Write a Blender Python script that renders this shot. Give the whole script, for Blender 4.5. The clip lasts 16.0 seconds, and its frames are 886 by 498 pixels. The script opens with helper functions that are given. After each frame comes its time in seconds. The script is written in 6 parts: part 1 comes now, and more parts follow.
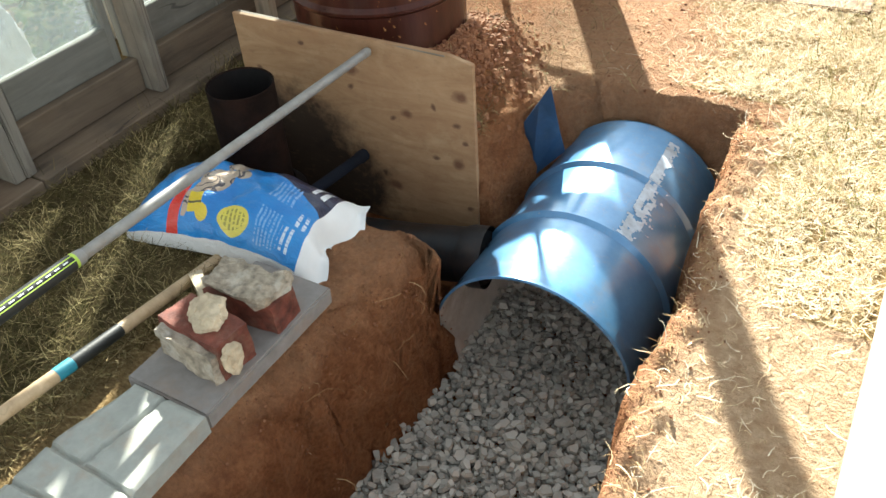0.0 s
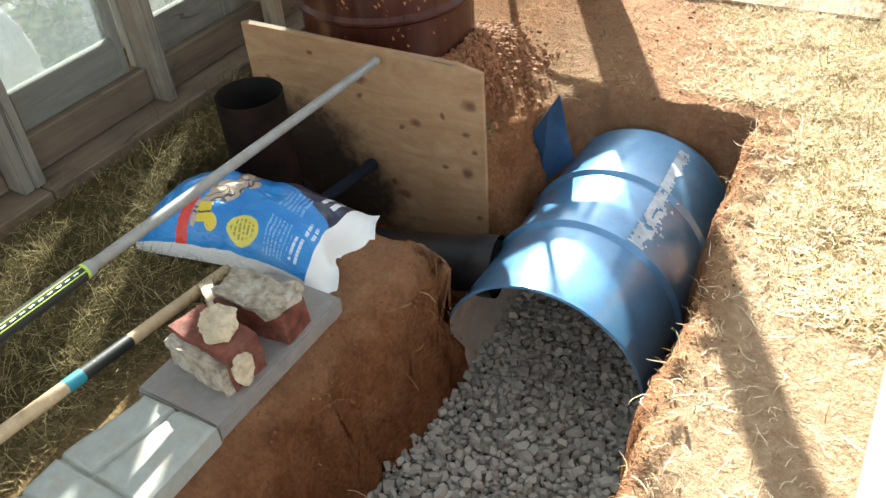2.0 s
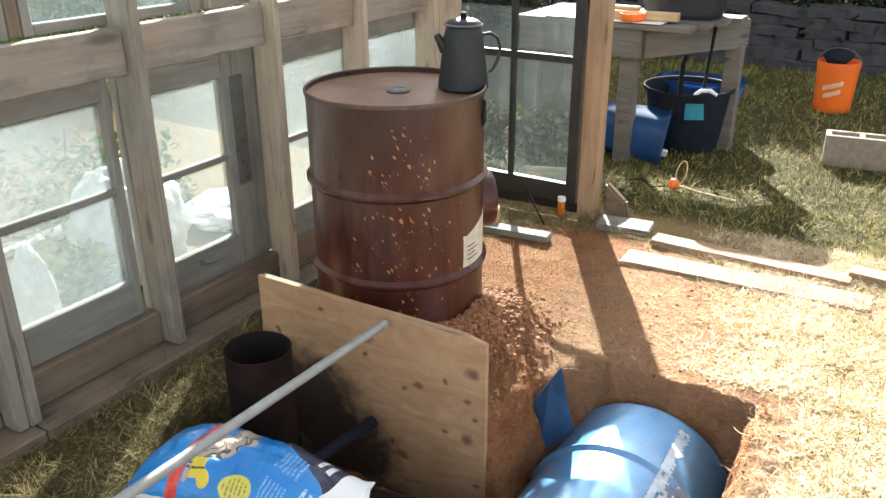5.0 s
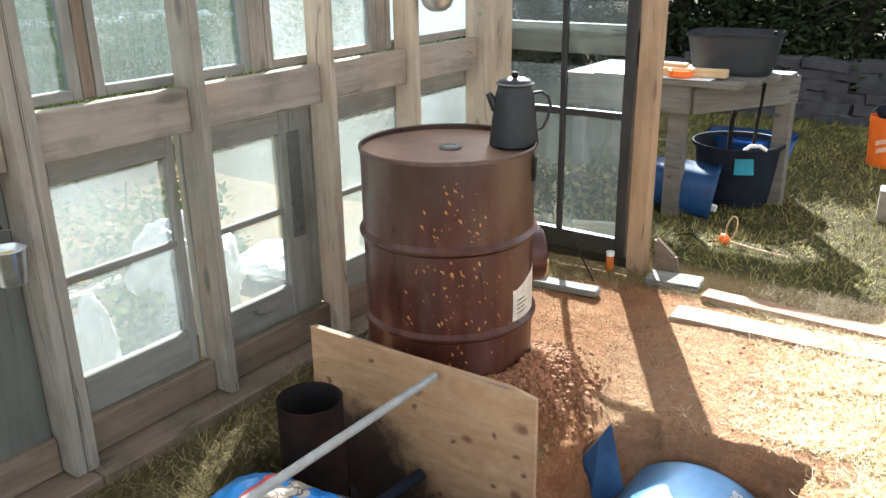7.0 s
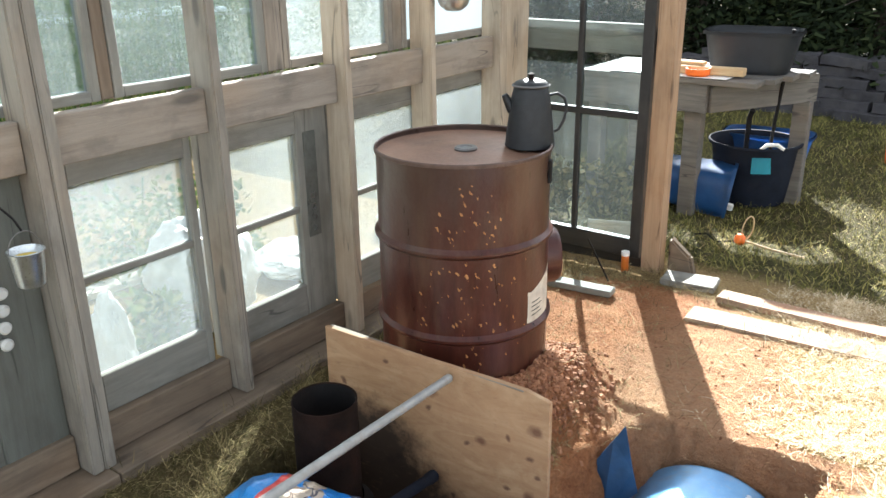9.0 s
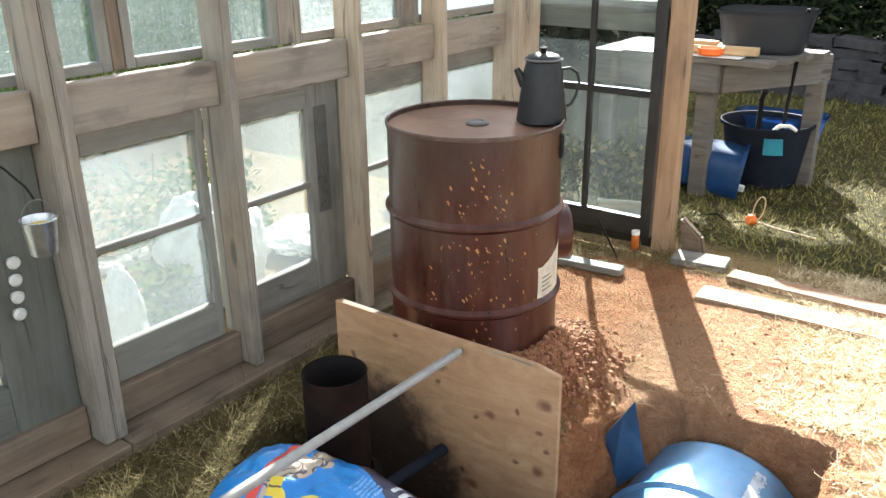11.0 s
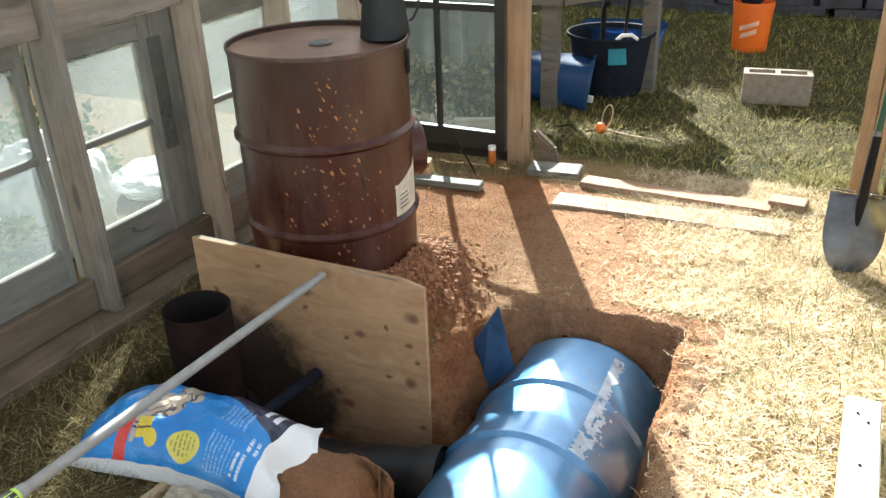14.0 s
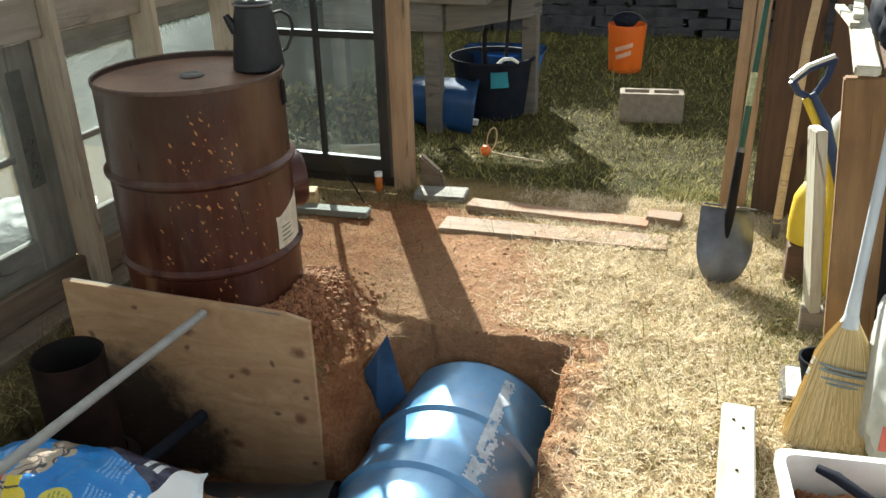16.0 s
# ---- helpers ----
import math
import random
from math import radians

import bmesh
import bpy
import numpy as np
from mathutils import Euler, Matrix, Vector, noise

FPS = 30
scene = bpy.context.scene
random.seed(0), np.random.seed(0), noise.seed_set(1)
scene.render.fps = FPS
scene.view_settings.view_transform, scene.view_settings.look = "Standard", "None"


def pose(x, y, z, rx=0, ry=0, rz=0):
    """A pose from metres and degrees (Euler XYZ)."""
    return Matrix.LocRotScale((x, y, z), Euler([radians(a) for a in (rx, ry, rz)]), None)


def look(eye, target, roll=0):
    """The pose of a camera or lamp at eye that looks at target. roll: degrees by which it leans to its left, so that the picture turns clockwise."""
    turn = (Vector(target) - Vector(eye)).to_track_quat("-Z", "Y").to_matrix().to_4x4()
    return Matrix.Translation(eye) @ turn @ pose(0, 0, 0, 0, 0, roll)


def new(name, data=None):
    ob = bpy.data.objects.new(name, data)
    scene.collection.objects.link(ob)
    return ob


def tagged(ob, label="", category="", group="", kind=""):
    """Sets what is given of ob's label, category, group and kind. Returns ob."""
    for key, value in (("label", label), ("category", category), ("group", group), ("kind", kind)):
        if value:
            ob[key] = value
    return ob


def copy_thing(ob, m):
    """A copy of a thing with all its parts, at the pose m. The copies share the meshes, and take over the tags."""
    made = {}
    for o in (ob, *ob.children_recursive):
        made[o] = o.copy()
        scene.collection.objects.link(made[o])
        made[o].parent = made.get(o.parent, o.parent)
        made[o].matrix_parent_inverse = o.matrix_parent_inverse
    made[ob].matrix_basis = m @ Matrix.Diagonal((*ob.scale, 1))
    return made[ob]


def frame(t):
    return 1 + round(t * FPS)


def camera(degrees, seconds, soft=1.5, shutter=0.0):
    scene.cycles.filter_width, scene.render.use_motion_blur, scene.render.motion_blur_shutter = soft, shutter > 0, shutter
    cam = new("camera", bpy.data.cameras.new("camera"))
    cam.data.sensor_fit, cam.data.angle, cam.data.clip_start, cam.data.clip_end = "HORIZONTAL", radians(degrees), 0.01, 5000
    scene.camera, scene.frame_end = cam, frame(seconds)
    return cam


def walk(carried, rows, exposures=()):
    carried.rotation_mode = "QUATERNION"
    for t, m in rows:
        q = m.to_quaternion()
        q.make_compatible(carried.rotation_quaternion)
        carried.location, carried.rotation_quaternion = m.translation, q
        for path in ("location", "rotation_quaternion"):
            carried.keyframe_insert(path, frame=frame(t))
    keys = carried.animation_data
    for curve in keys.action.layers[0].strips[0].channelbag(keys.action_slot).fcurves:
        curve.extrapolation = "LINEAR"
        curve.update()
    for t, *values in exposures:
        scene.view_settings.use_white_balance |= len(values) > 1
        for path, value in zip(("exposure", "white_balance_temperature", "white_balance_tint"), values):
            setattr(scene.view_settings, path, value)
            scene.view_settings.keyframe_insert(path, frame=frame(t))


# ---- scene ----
cam = camera(56.0, 16.0)
PATH = [
    (0, (0.374, 0.292, 1.365), (-0.463, 1.578, 0.082), -4.5),
    (0.5, (0.377, 0.291, 1.361), (-0.444, 1.595, 0.086), -3.7),
    (1, (0.376, 0.286, 1.367), (-0.447, 1.586, 0.09), -3.3),
    (1.5, (0.368, 0.288, 1.362), (-0.478, 1.581, 0.092), -4.3),
    (2, (0.356, 0.292, 1.36), (-0.496, 1.585, 0.094), -4.9),
    (2.5, (0.326, 0.322, 1.321), (-0.509, 1.616, 0.046), -4.9),
    (3, (0.323, 0.326, 1.324), (-0.512, 1.614, 0.042), -4.8),
    (3.5, (0.327, 0.327, 1.323), (-0.522, 1.603, 0.039), -4.3),
    (4, (0.33, 0.35, 1.327), (-0.509, 1.662, 0.072), -3.3),
    (4.5, (0.317, 0.359, 1.393), (-0.588, 1.794, 0.333), -1.3),
    (5, (0.327, 0.312, 1.464), (-0.652, 1.861, 0.662), -0.3),
    (5.2, (0.329, 0.297, 1.466), (-0.662, 1.873, 0.736), -0.8),
    (7.5, (0.329, 0.279, 1.498), (-0.77, 1.802, 0.811), -0.7),
    (8, (0.323, 0.28, 1.51), (-0.771, 1.806, 0.822), -0.5),
    (8.5, (0.32, 0.281, 1.507), (-0.793, 1.794, 0.819), -1.0),
    (9, (0.322, 0.283, 1.509), (-0.795, 1.787, 0.808), -0.9),
    (11.5, (0.318, 0.266, 1.468), (-0.803, 1.737, 0.708), -0.9),
    (12, (0.316, 0.26, 1.455), (-0.769, 1.721, 0.624), -0.7),
    (12.5, (0.323, 0.25, 1.436), (-0.737, 1.696, 0.548), -0.9),
    (13, (0.326, 0.248, 1.439), (-0.712, 1.71, 0.553), -1.4),
    (13.5, (0.343, 0.262, 1.438), (-0.612, 1.773, 0.542), -1.7),
    (14, (0.375, 0.27, 1.434), (-0.464, 1.857, 0.551), -2.1),
    (14.5, (0.401, 0.294, 1.431), (-0.302, 1.945, 0.547), -1.9),
    (15, (0.415, 0.323, 1.43), (-0.184, 2.016, 0.55), -2.1),
    (15.5, (0.411, 0.309, 1.437), (-0.177, 2.018, 0.579), -1.2),
    (16, (0.413, 0.306, 1.444), (-0.215, 2.008, 0.603), -1.5),
]
EXPOSURES = [(0.0, 2.06, 6300, 3), (4.0, 2.07, 6300, 3), (5.0, 2.35, 6200, 7), (9.0, 2.48, 6000, 7), (12.5, 2.56, 6150, 8), (13.0, 2.6, 6150, 8), (13.5, 2.5, 6150, 8), (14.0, 2.12, 6150, 5), (15.0, 1.6, 6250, 1), (16.0, 1.52, 6300, 1)]
walk(cam, [(t, look(eye, target, roll)) for t, eye, target, roll in PATH], EXPOSURES)

# ---------- daylight ----------
SUN_WAY = Vector((-0.4466, 0.7612, 0.47)).normalized()
world = bpy.data.worlds.new("world")
scene.world = world
world.use_nodes = True
wn = world.node_tree.nodes
sky = wn.new("ShaderNodeTexSky")
sky.sky_type = "NISHITA"
sky.sun_disc = False
sky.sun_elevation = radians(28)
sky.sun_rotation = radians(329.6)
wn["Background"].inputs["Strength"].default_value = 0.084
haze = wn.new("ShaderNodeHueSaturation")
haze.inputs["Saturation"].default_value = 0.16
world.node_tree.links.new(sky.outputs[0], haze.inputs["Color"])
world.node_tree.links.new(haze.outputs[0], wn["Background"].inputs["Color"])
sun = new("sun", bpy.data.lights.new("sun", "SUN"))
sun.data.energy, sun.data.angle, sun.data.color = 5.0, radians(0.6), (1.0, 0.95, 0.86)
sun.matrix_world = look(SUN_WAY * 20, (0, 0, 0))

# ---------- materials ----------


class Shade:
    """A node material and short ways to fill it."""

    def __init__(self, name):
        self.m = bpy.data.materials.new(name)
        self.m.use_nodes = True
        self.t = self.m.node_tree
        self.b = self.t.nodes["Principled BSDF"]
        self.out = self.t.nodes["Material Output"]

    def put(self, socket, value):
        if isinstance(value, bpy.types.NodeSocket):
            self.t.links.new(value, socket)
        elif isinstance(value, (tuple, list)) and len(value) == 3 and socket.type == "RGBA":
            socket.default_value = (*value, 1)
        else:
            socket.default_value = value

    def n(self, kind, **inputs):
        node = self.t.nodes.new("ShaderNode" + kind)
        for key, value in inputs.items():
            self.put(node.inputs[key.replace("_", " ")], value)
        return node

    def set(self, **inputs):
        for key, value in inputs.items():
            self.put(self.b.inputs[key.replace("_", " ")], value)
        return self

    def coords(self, scale=(1, 1, 1), spread=True):
        c = self.n("TexCoord").outputs["Object"]
        if spread:
            r = self.n("ObjectInfo").outputs["Random"]
            move = self.t.nodes.new("ShaderNodeVectorMath")
            move.operation = "MULTIPLY_ADD"
            self.put(move.inputs[0], self.n("CombineXYZ", X=r, Y=r, Z=r).outputs[0])
            self.put(move.inputs[1], (17.3, 9.1, 23.7))
            self.put(move.inputs[2], c)
            c = move.outputs[0]
        return self.n("Mapping", Vector=c, Scale=scale).outputs[0]

    def noise(self, scale, detail=4.0, vec=None, rough=0.6, distort=0.0):
        node = self.n("TexNoise", Scale=scale, Detail=detail, Roughness=rough, Distortion=distort)
        if vec is not None:
            self.put(node.inputs["Vector"], vec)
        return node.outputs[0]

    def ramp(self, fac, *stops):
        node = self.n("ValToRGB", Fac=fac)
        e = node.color_ramp.elements
        while len(e) < len(stops):
            e.new(0.5)
        for el, (pos, col) in zip(e, stops):
            el.position = pos
            el.color = (*col, 1) if isinstance(col, tuple) else (col, col, col, 1)
        return node.outputs[0]

    def mix(self, fac, a, b, kind="MIX"):
        node = self.t.nodes.new("ShaderNodeMix")
        node.data_type, node.blend_type = "RGBA", kind
        self.put(node.inputs[0], fac)
        self.put(node.inputs[6], a)
        self.put(node.inputs[7], b)
        return node.outputs[2]

    def math(self, op, a, b=0.0, c=0.0):
        node = self.t.nodes.new("ShaderNodeMath")
        node.operation = op
        for socket, value in zip(node.inputs, (a, b, c)):
            self.put(socket, value)
        return node.outputs[0]

    def bump(self, height, strength=0.4, distance=0.005):
        self.put(self.b.inputs["Normal"], self.n("Bump", Height=height, Strength=strength, Distance=distance).outputs[0])
        return self


def wood(name, pale, dark, stain=(0.12, 0.09, 0.06), stained=0.4, rough=0.8, knots=True):
    """Lumber with its grain along the local x."""
    s = Shade(name)
    long = s.coords((1.2, 15, 15))
    grain = s.noise(2.2, 6, long, 0.65, 0.6)
    base = s.ramp(grain, (0.3, dark), (0.62, pale))
    r = s.n("ObjectInfo").outputs["Random"]
    base = s.mix(0.35, base, s.ramp(r, (0, tuple(0.75 * v for v in pale)), (1, tuple(min(1, 1.15 * v) for v in pale))), "MULTIPLY")
    blotch = s.ramp(s.noise(5, 5, s.coords((1, 1.5, 1.5))), (0.48, 0.0), (0.7, stained))
    base = s.mix(blotch, base, stain)
    if knots:
        base = s.mix(s.ramp(s.noise(1.7, 3, s.coords((1, 2, 2))), (0.5, 0.0), (0.68, 0.35)), base, (pale[0] * 0.9, pale[1] * 0.72, pale[2] * 0.55))
        v = s.n("TexVoronoi", Vector=s.coords((2.6, 9, 9)), Scale=1.0)
        base = s.mix(s.ramp(v.outputs["Distance"], (0.09, 0.85), (0.17, 0.0)), base, tuple(0.4 * c for c in dark))
    split = s.noise(1.0, 2, s.coords((0.7, 11, 11)), 0.5)
    crack = s.math("MULTIPLY", s.ramp(s.math("ABSOLUTE", s.math("SUBTRACT", split, 0.5)), (0.003, 1.0), (0.008, 0.0)), s.ramp(s.noise(2.0, 2, s.coords((1, 1, 1))), (0.5, 0.0), (0.56, 0.8)))
    base = s.mix(crack, base, tuple(0.3 * c for c in dark))
    s.set(Base_Color=base, Roughness=rough)
    s.bump(s.math("ADD", grain, s.noise(60, 3, s.coords((1, 4, 4)))), 0.35, 0.003)
    return s.m


def plain(name, color, rough=0.6, metal=0.0, vary=0.25, scale=8.0, bump=0.15, dirt=None, dirty=0.5, coat=0.0, shine=0.5):
    s = Shade(name)
    v = s.coords()
    n = s.noise(scale, 5, v)
    col = s.mix(s.ramp(n, (0.3, 0.0), (0.7, 1.0)), tuple(c * (1 - vary) for c in color), tuple(min(1, c * (1 + vary)) for c in color))
    if dirt:
        col = s.mix(s.ramp(s.noise(scale * 0.4, 8, v, 0.7), (0.5, 0.0), (0.68, dirty)), col, dirt)
    fine = s.noise(scale * 12, 3, v)
    s.set(Base_Color=col, Metallic=metal, Coat_Weight=coat, Specular_IOR_Level=shine, Roughness=s.math("MULTIPLY_ADD", fine, 0.2, rough - 0.1))
    s.bump(fine, bump, 0.002)
    return s.m


CLAY = (0.46, 0.20, 0.085)
W_STUD = wood("weathered_lumber", (0.37, 0.335, 0.285), (0.24, 0.218, 0.185), (0.11, 0.093, 0.077), 0.7)
# paler tan lumber for the studs beyond y 2.4
W_TANSTUD = wood("tan_weathered_lumber", (0.53, 0.455, 0.36), (0.38, 0.32, 0.245), (0.21, 0.165, 0.125), 0.55)
W_DARKBROWN = wood("dark_brown_lumber", (0.265, 0.205, 0.148), (0.16, 0.12, 0.085), (0.07, 0.055, 0.04), 0.6)
W_GREY = wood("grey_painted_wood", (0.31, 0.30, 0.265), (0.22, 0.21, 0.185), (0.11, 0.10, 0.08), 0.6, knots=False)
W_DOOR = wood("dark_grey_green_door_paint", (0.165, 0.17, 0.15), (0.115, 0.118, 0.10), (0.07, 0.065, 0.055), 0.5, knots=False)
W_BENCH = wood("grey_bench_lumber", (0.23, 0.21, 0.185), (0.14, 0.125, 0.11), (0.08, 0.07, 0.06), 0.5)
W_BEAM = wood("brown_lumber", (0.40, 0.345, 0.285), (0.27, 0.228, 0.185), (0.10, 0.085, 0.07), 0.65)
W_PINE = wood("pale_pine", (0.72, 0.55, 0.33), (0.50, 0.34, 0.18), (0.25, 0.18, 0.11), 0.3)
W_POST = wood("golden_post_lumber", (0.48, 0.34, 0.22), (0.31, 0.20, 0.12), (0.16, 0.11, 0.07), 0.5)
W_WHITE = wood("white_painted_wood", (0.70, 0.67, 0.57), (0.50, 0.45, 0.36), (0.3, 0.25, 0.18), 0.4, knots=False)
W_BLEACH = wood("bleached_plank", (0.38, 0.28, 0.20), (0.30, 0.205, 0.14), (0.40, 0.19, 0.095), 0.8, knots=False)
W_UMBER = wood("umber_post", (0.34, 0.205, 0.095), (0.225, 0.128, 0.058), (0.07, 0.045, 0.03), 0.4)
W_RED = wood("reddish_plank", (0.17, 0.095, 0.052), (0.095, 0.05, 0.028), (0.07, 0.04, 0.03), 0.5)
W_TAN = wood("tool_handle_ash", (0.70, 0.55, 0.36), (0.55, 0.41, 0.25), (0.2, 0.14, 0.09), 0.35, 0.5, knots=False)
W_DARK = wood("dark_stained_frame", (0.035, 0.032, 0.03), (0.015, 0.014, 0.013), (0.08, 0.07, 0.06), 0.3, 0.6, knots=False)


def plywood():
    s = Shade("plywood_sheet")
    flat = s.coords((1, 1, 1), False)
    grain = s.noise(2.4, 8, s.coords((1.2, 1, 5.5), False), 0.62, 1.8)
    base = s.ramp(grain, (0.28, (0.315, 0.175, 0.088)), (0.5, (0.405, 0.245, 0.13)), (0.72, (0.49, 0.325, 0.185)))
    base = s.mix(s.ramp(s.noise(3.4, 7, flat, 0.68), (0.44, 0.0), (0.66, 0.55)), base, (0.29, 0.15, 0.072))
    base = s.mix(s.ramp(s.noise(5.5, 6, s.coords((1, 1, 1.5), False), 0.7), (0.55, 0.0), (0.74, 0.5)), base, (0.54, 0.39, 0.235))
    for scale, size, dark in ((2.1, 0.085, (0.13, 0.055, 0.028)), (2.7, 0.055, (0.10, 0.045, 0.025))):
        warp = s.n("VectorMath")
        warp.operation = "MULTIPLY_ADD"
        s.put(warp.inputs[0], s.n("TexNoise", Vector=flat, Scale=14.0, Detail=3.0).outputs[1])
        s.put(warp.inputs[1], (0.10, 0.10, 0.0))
        at = s.n("SeparateXYZ", Vector=s.coords((1.9, 1.0, 2.3), False))
        s.put(warp.inputs[2], s.n("CombineXYZ", X=at.outputs[0], Y=at.outputs[2]).outputs[0])
        v = s.n("TexVoronoi", Scale=scale)
        v.voronoi_dimensions = "2D"
        s.put(v.inputs["Vector"], warp.outputs[0])
        base = s.mix(s.ramp(v.outputs["Distance"], (size * 0.5, 0.85), (size, 0.4), (size * 1.35, 0.0)), base, dark)
    patch = s.math("MULTIPLY", s.ramp(s.noise(2.1, 2, flat), (0.56, 0.0), (0.62, 1.0)), s.ramp(s.noise(26, 5, flat, 0.7), (0.48, 0.0), (0.62, 0.4)))
    base = s.mix(patch, base, (0.17, 0.085, 0.042))
    # low left corner: the pit's shade, together with stain, painted into the colour
    dark_corner = s.n("VectorMath", Vector=s.coords((1.9, 1, 2.7), False))
    dark_corner.operation = "DISTANCE"
    dark_corner.inputs[1].default_value = (-0.72, 0.0, -0.62)
    shade_and_stain = s.math("ADD", dark_corner.outputs["Value"], s.math("MULTIPLY_ADD", s.noise(5, 6, flat, 0.7), 0.9, -0.45))
    base = s.mix(s.ramp(shade_and_stain, (0.75, 0.95), (1.6, 0.0)), base, (0.026, 0.016, 0.011))
    base = s.mix(s.ramp(s.noise(34, 5, s.coords((1, 1, 2), False)), (0.56, 0.0), (0.75, 0.35)), base, (0.20, 0.12, 0.07))
    s.set(Base_Color=base, Roughness=0.75)
    s.bump(s.noise(40, 4, s.coords((0.3, 1, 3), False)), 0.2, 0.003)
    return s.m


def rusty_drum():
    s = Shade("rusted_red_paint")
    v = s.coords((1, 1, 1), False)
    streak = s.noise(6, 6, s.coords((3.0, 3.0, 0.5), False), 0.65, 0.4)
    base = s.ramp(streak, (0.25, (0.028, 0.007, 0.005)), (0.5, (0.064, 0.016, 0.010)), (0.78, (0.105, 0.036, 0.021)))
    tall = s.n("SeparateXYZ", Vector=v).outputs[2]
    worn = s.math("ADD", s.math("MULTIPLY", tall, 0.9), s.math("MULTIPLY_ADD", s.noise(3.0, 6, s.coords((1.6, 1.6, 0.8), False), 0.7), 1.2, -0.6))
    base = s.mix(s.ramp(worn, (0.38, 0.0), (0.95, 0.8)), base, (0.115, 0.082, 0.062))
    base = s.mix(s.ramp(s.noise(5, 5, s.coords((2.6, 2.6, 0.35), False), 0.6), (0.58, 0.0), (0.74, 0.4)), base, (0.13, 0.08, 0.042))
    base = s.mix(s.ramp(s.noise(90, 4, v), (0.55, 0.0), (0.8, 0.35)), base, (0.06, 0.025, 0.015))
    s.set(Base_Color=base, Roughness=s.ramp(streak, (0.3, 0.26), (0.8, 0.44)), Metallic=0.2, Specular_IOR_Level=0.5)
    s.bump(s.math("ADD", s.noise(70, 4, v), s.noise(7, 3, v)), 0.2, 0.004)
    return s.m


def blue_drum():
    s = Shade("blue_drum_enamel")
    v = s.coords((1, 1, 1), False)
    n = s.noise(7, 6, v, 0.65)
    base = s.ramp(n, (0.3, (0.095, 0.27, 0.53)), (0.7, (0.17, 0.40, 0.68)))
    dust = s.ramp(s.noise(11, 8, s.coords((1, 0.5, 1), False), 0.72), (0.52, 0.0), (0.72, 0.4))
    base = s.mix(dust, base, (0.30, 0.27, 0.25))
    scratch = s.ramp(s.noise(38, 3, s.coords((3, 0.5, 3), False)), (0.69, 0.0), (0.73, 0.7))
    base = s.mix(scratch, base, (0.42, 0.44, 0.46))
    s.set(Base_Color=base, Metallic=0.5, Roughness=s.ramp(s.noise(16, 5, v), (0.3, 0.30), (0.75, 0.46)), Coat_Weight=1.0, Coat_Roughness=s.ramp(s.noise(6, 5, v), (0.3, 0.10), (0.7, 0.24)), Coat_IOR=1.7)
    s.bump(s.math("ADD", s.noise(9, 2, v), s.math("MULTIPLY", s.noise(120, 3, v), 0.15)), 0.16, 0.01)
    return s.m


def glass(name, dirt, tint=(0.86, 0.92, 0.93), wavy=0.0):
    """Old window glass with a film of dust that catches the sun."""
    s = Shade(name)
    v = s.coords()
    film = s.ramp(s.noise(2.2, 5, v, 0.55), (0.3, dirt * 0.6), (0.75, min(1.0, dirt * 1.4)))
    film = s.math("ADD", film, s.ramp(s.noise(30, 5, v, 0.7), (0.66, 0.0), (0.82, 0.10)))
    clear = s.n("BsdfTransparent", Color=tint)
    if wavy:
        bent = s.n("BsdfRefraction", Color=tint, Roughness=0.05, IOR=1.06)
        blend = s.n("MixShader", Fac=wavy)
        s.t.links.new(clear.outputs[0], blend.inputs[1])
        s.t.links.new(bent.outputs[0], blend.inputs[2])
        clear = blend
    gloss = s.n("BsdfGlossy", Roughness=0.03)
    face = s.n("LayerWeight", Blend=0.5).outputs["Facing"]
    mirror = s.n("MixShader", Fac=s.math("MULTIPLY_ADD", s.math("POWER", face, 4.0), 0.35, 0.03))
    s.t.links.new(clear.outputs[0], mirror.inputs[1])
    s.t.links.new(gloss.outputs[0], mirror.inputs[2])
    dust = s.n("MixShader", Fac=0.65)
    s.t.links.new(s.n("BsdfDiffuse", Color=(0.5, 0.53, 0.53)).outputs[0], dust.inputs[1])
    s.t.links.new(s.n("BsdfTranslucent", Color=(0.60, 0.66, 0.69)).outputs[0], dust.inputs[2])
    both = s.n("MixShader", Fac=film)
    s.t.links.new(mirror.outputs[0], both.inputs[1])
    s.t.links.new(dust.outputs[0], both.inputs[2])
    s.t.links.new(both.outputs[0], s.out.inputs["Surface"])
    return s.m


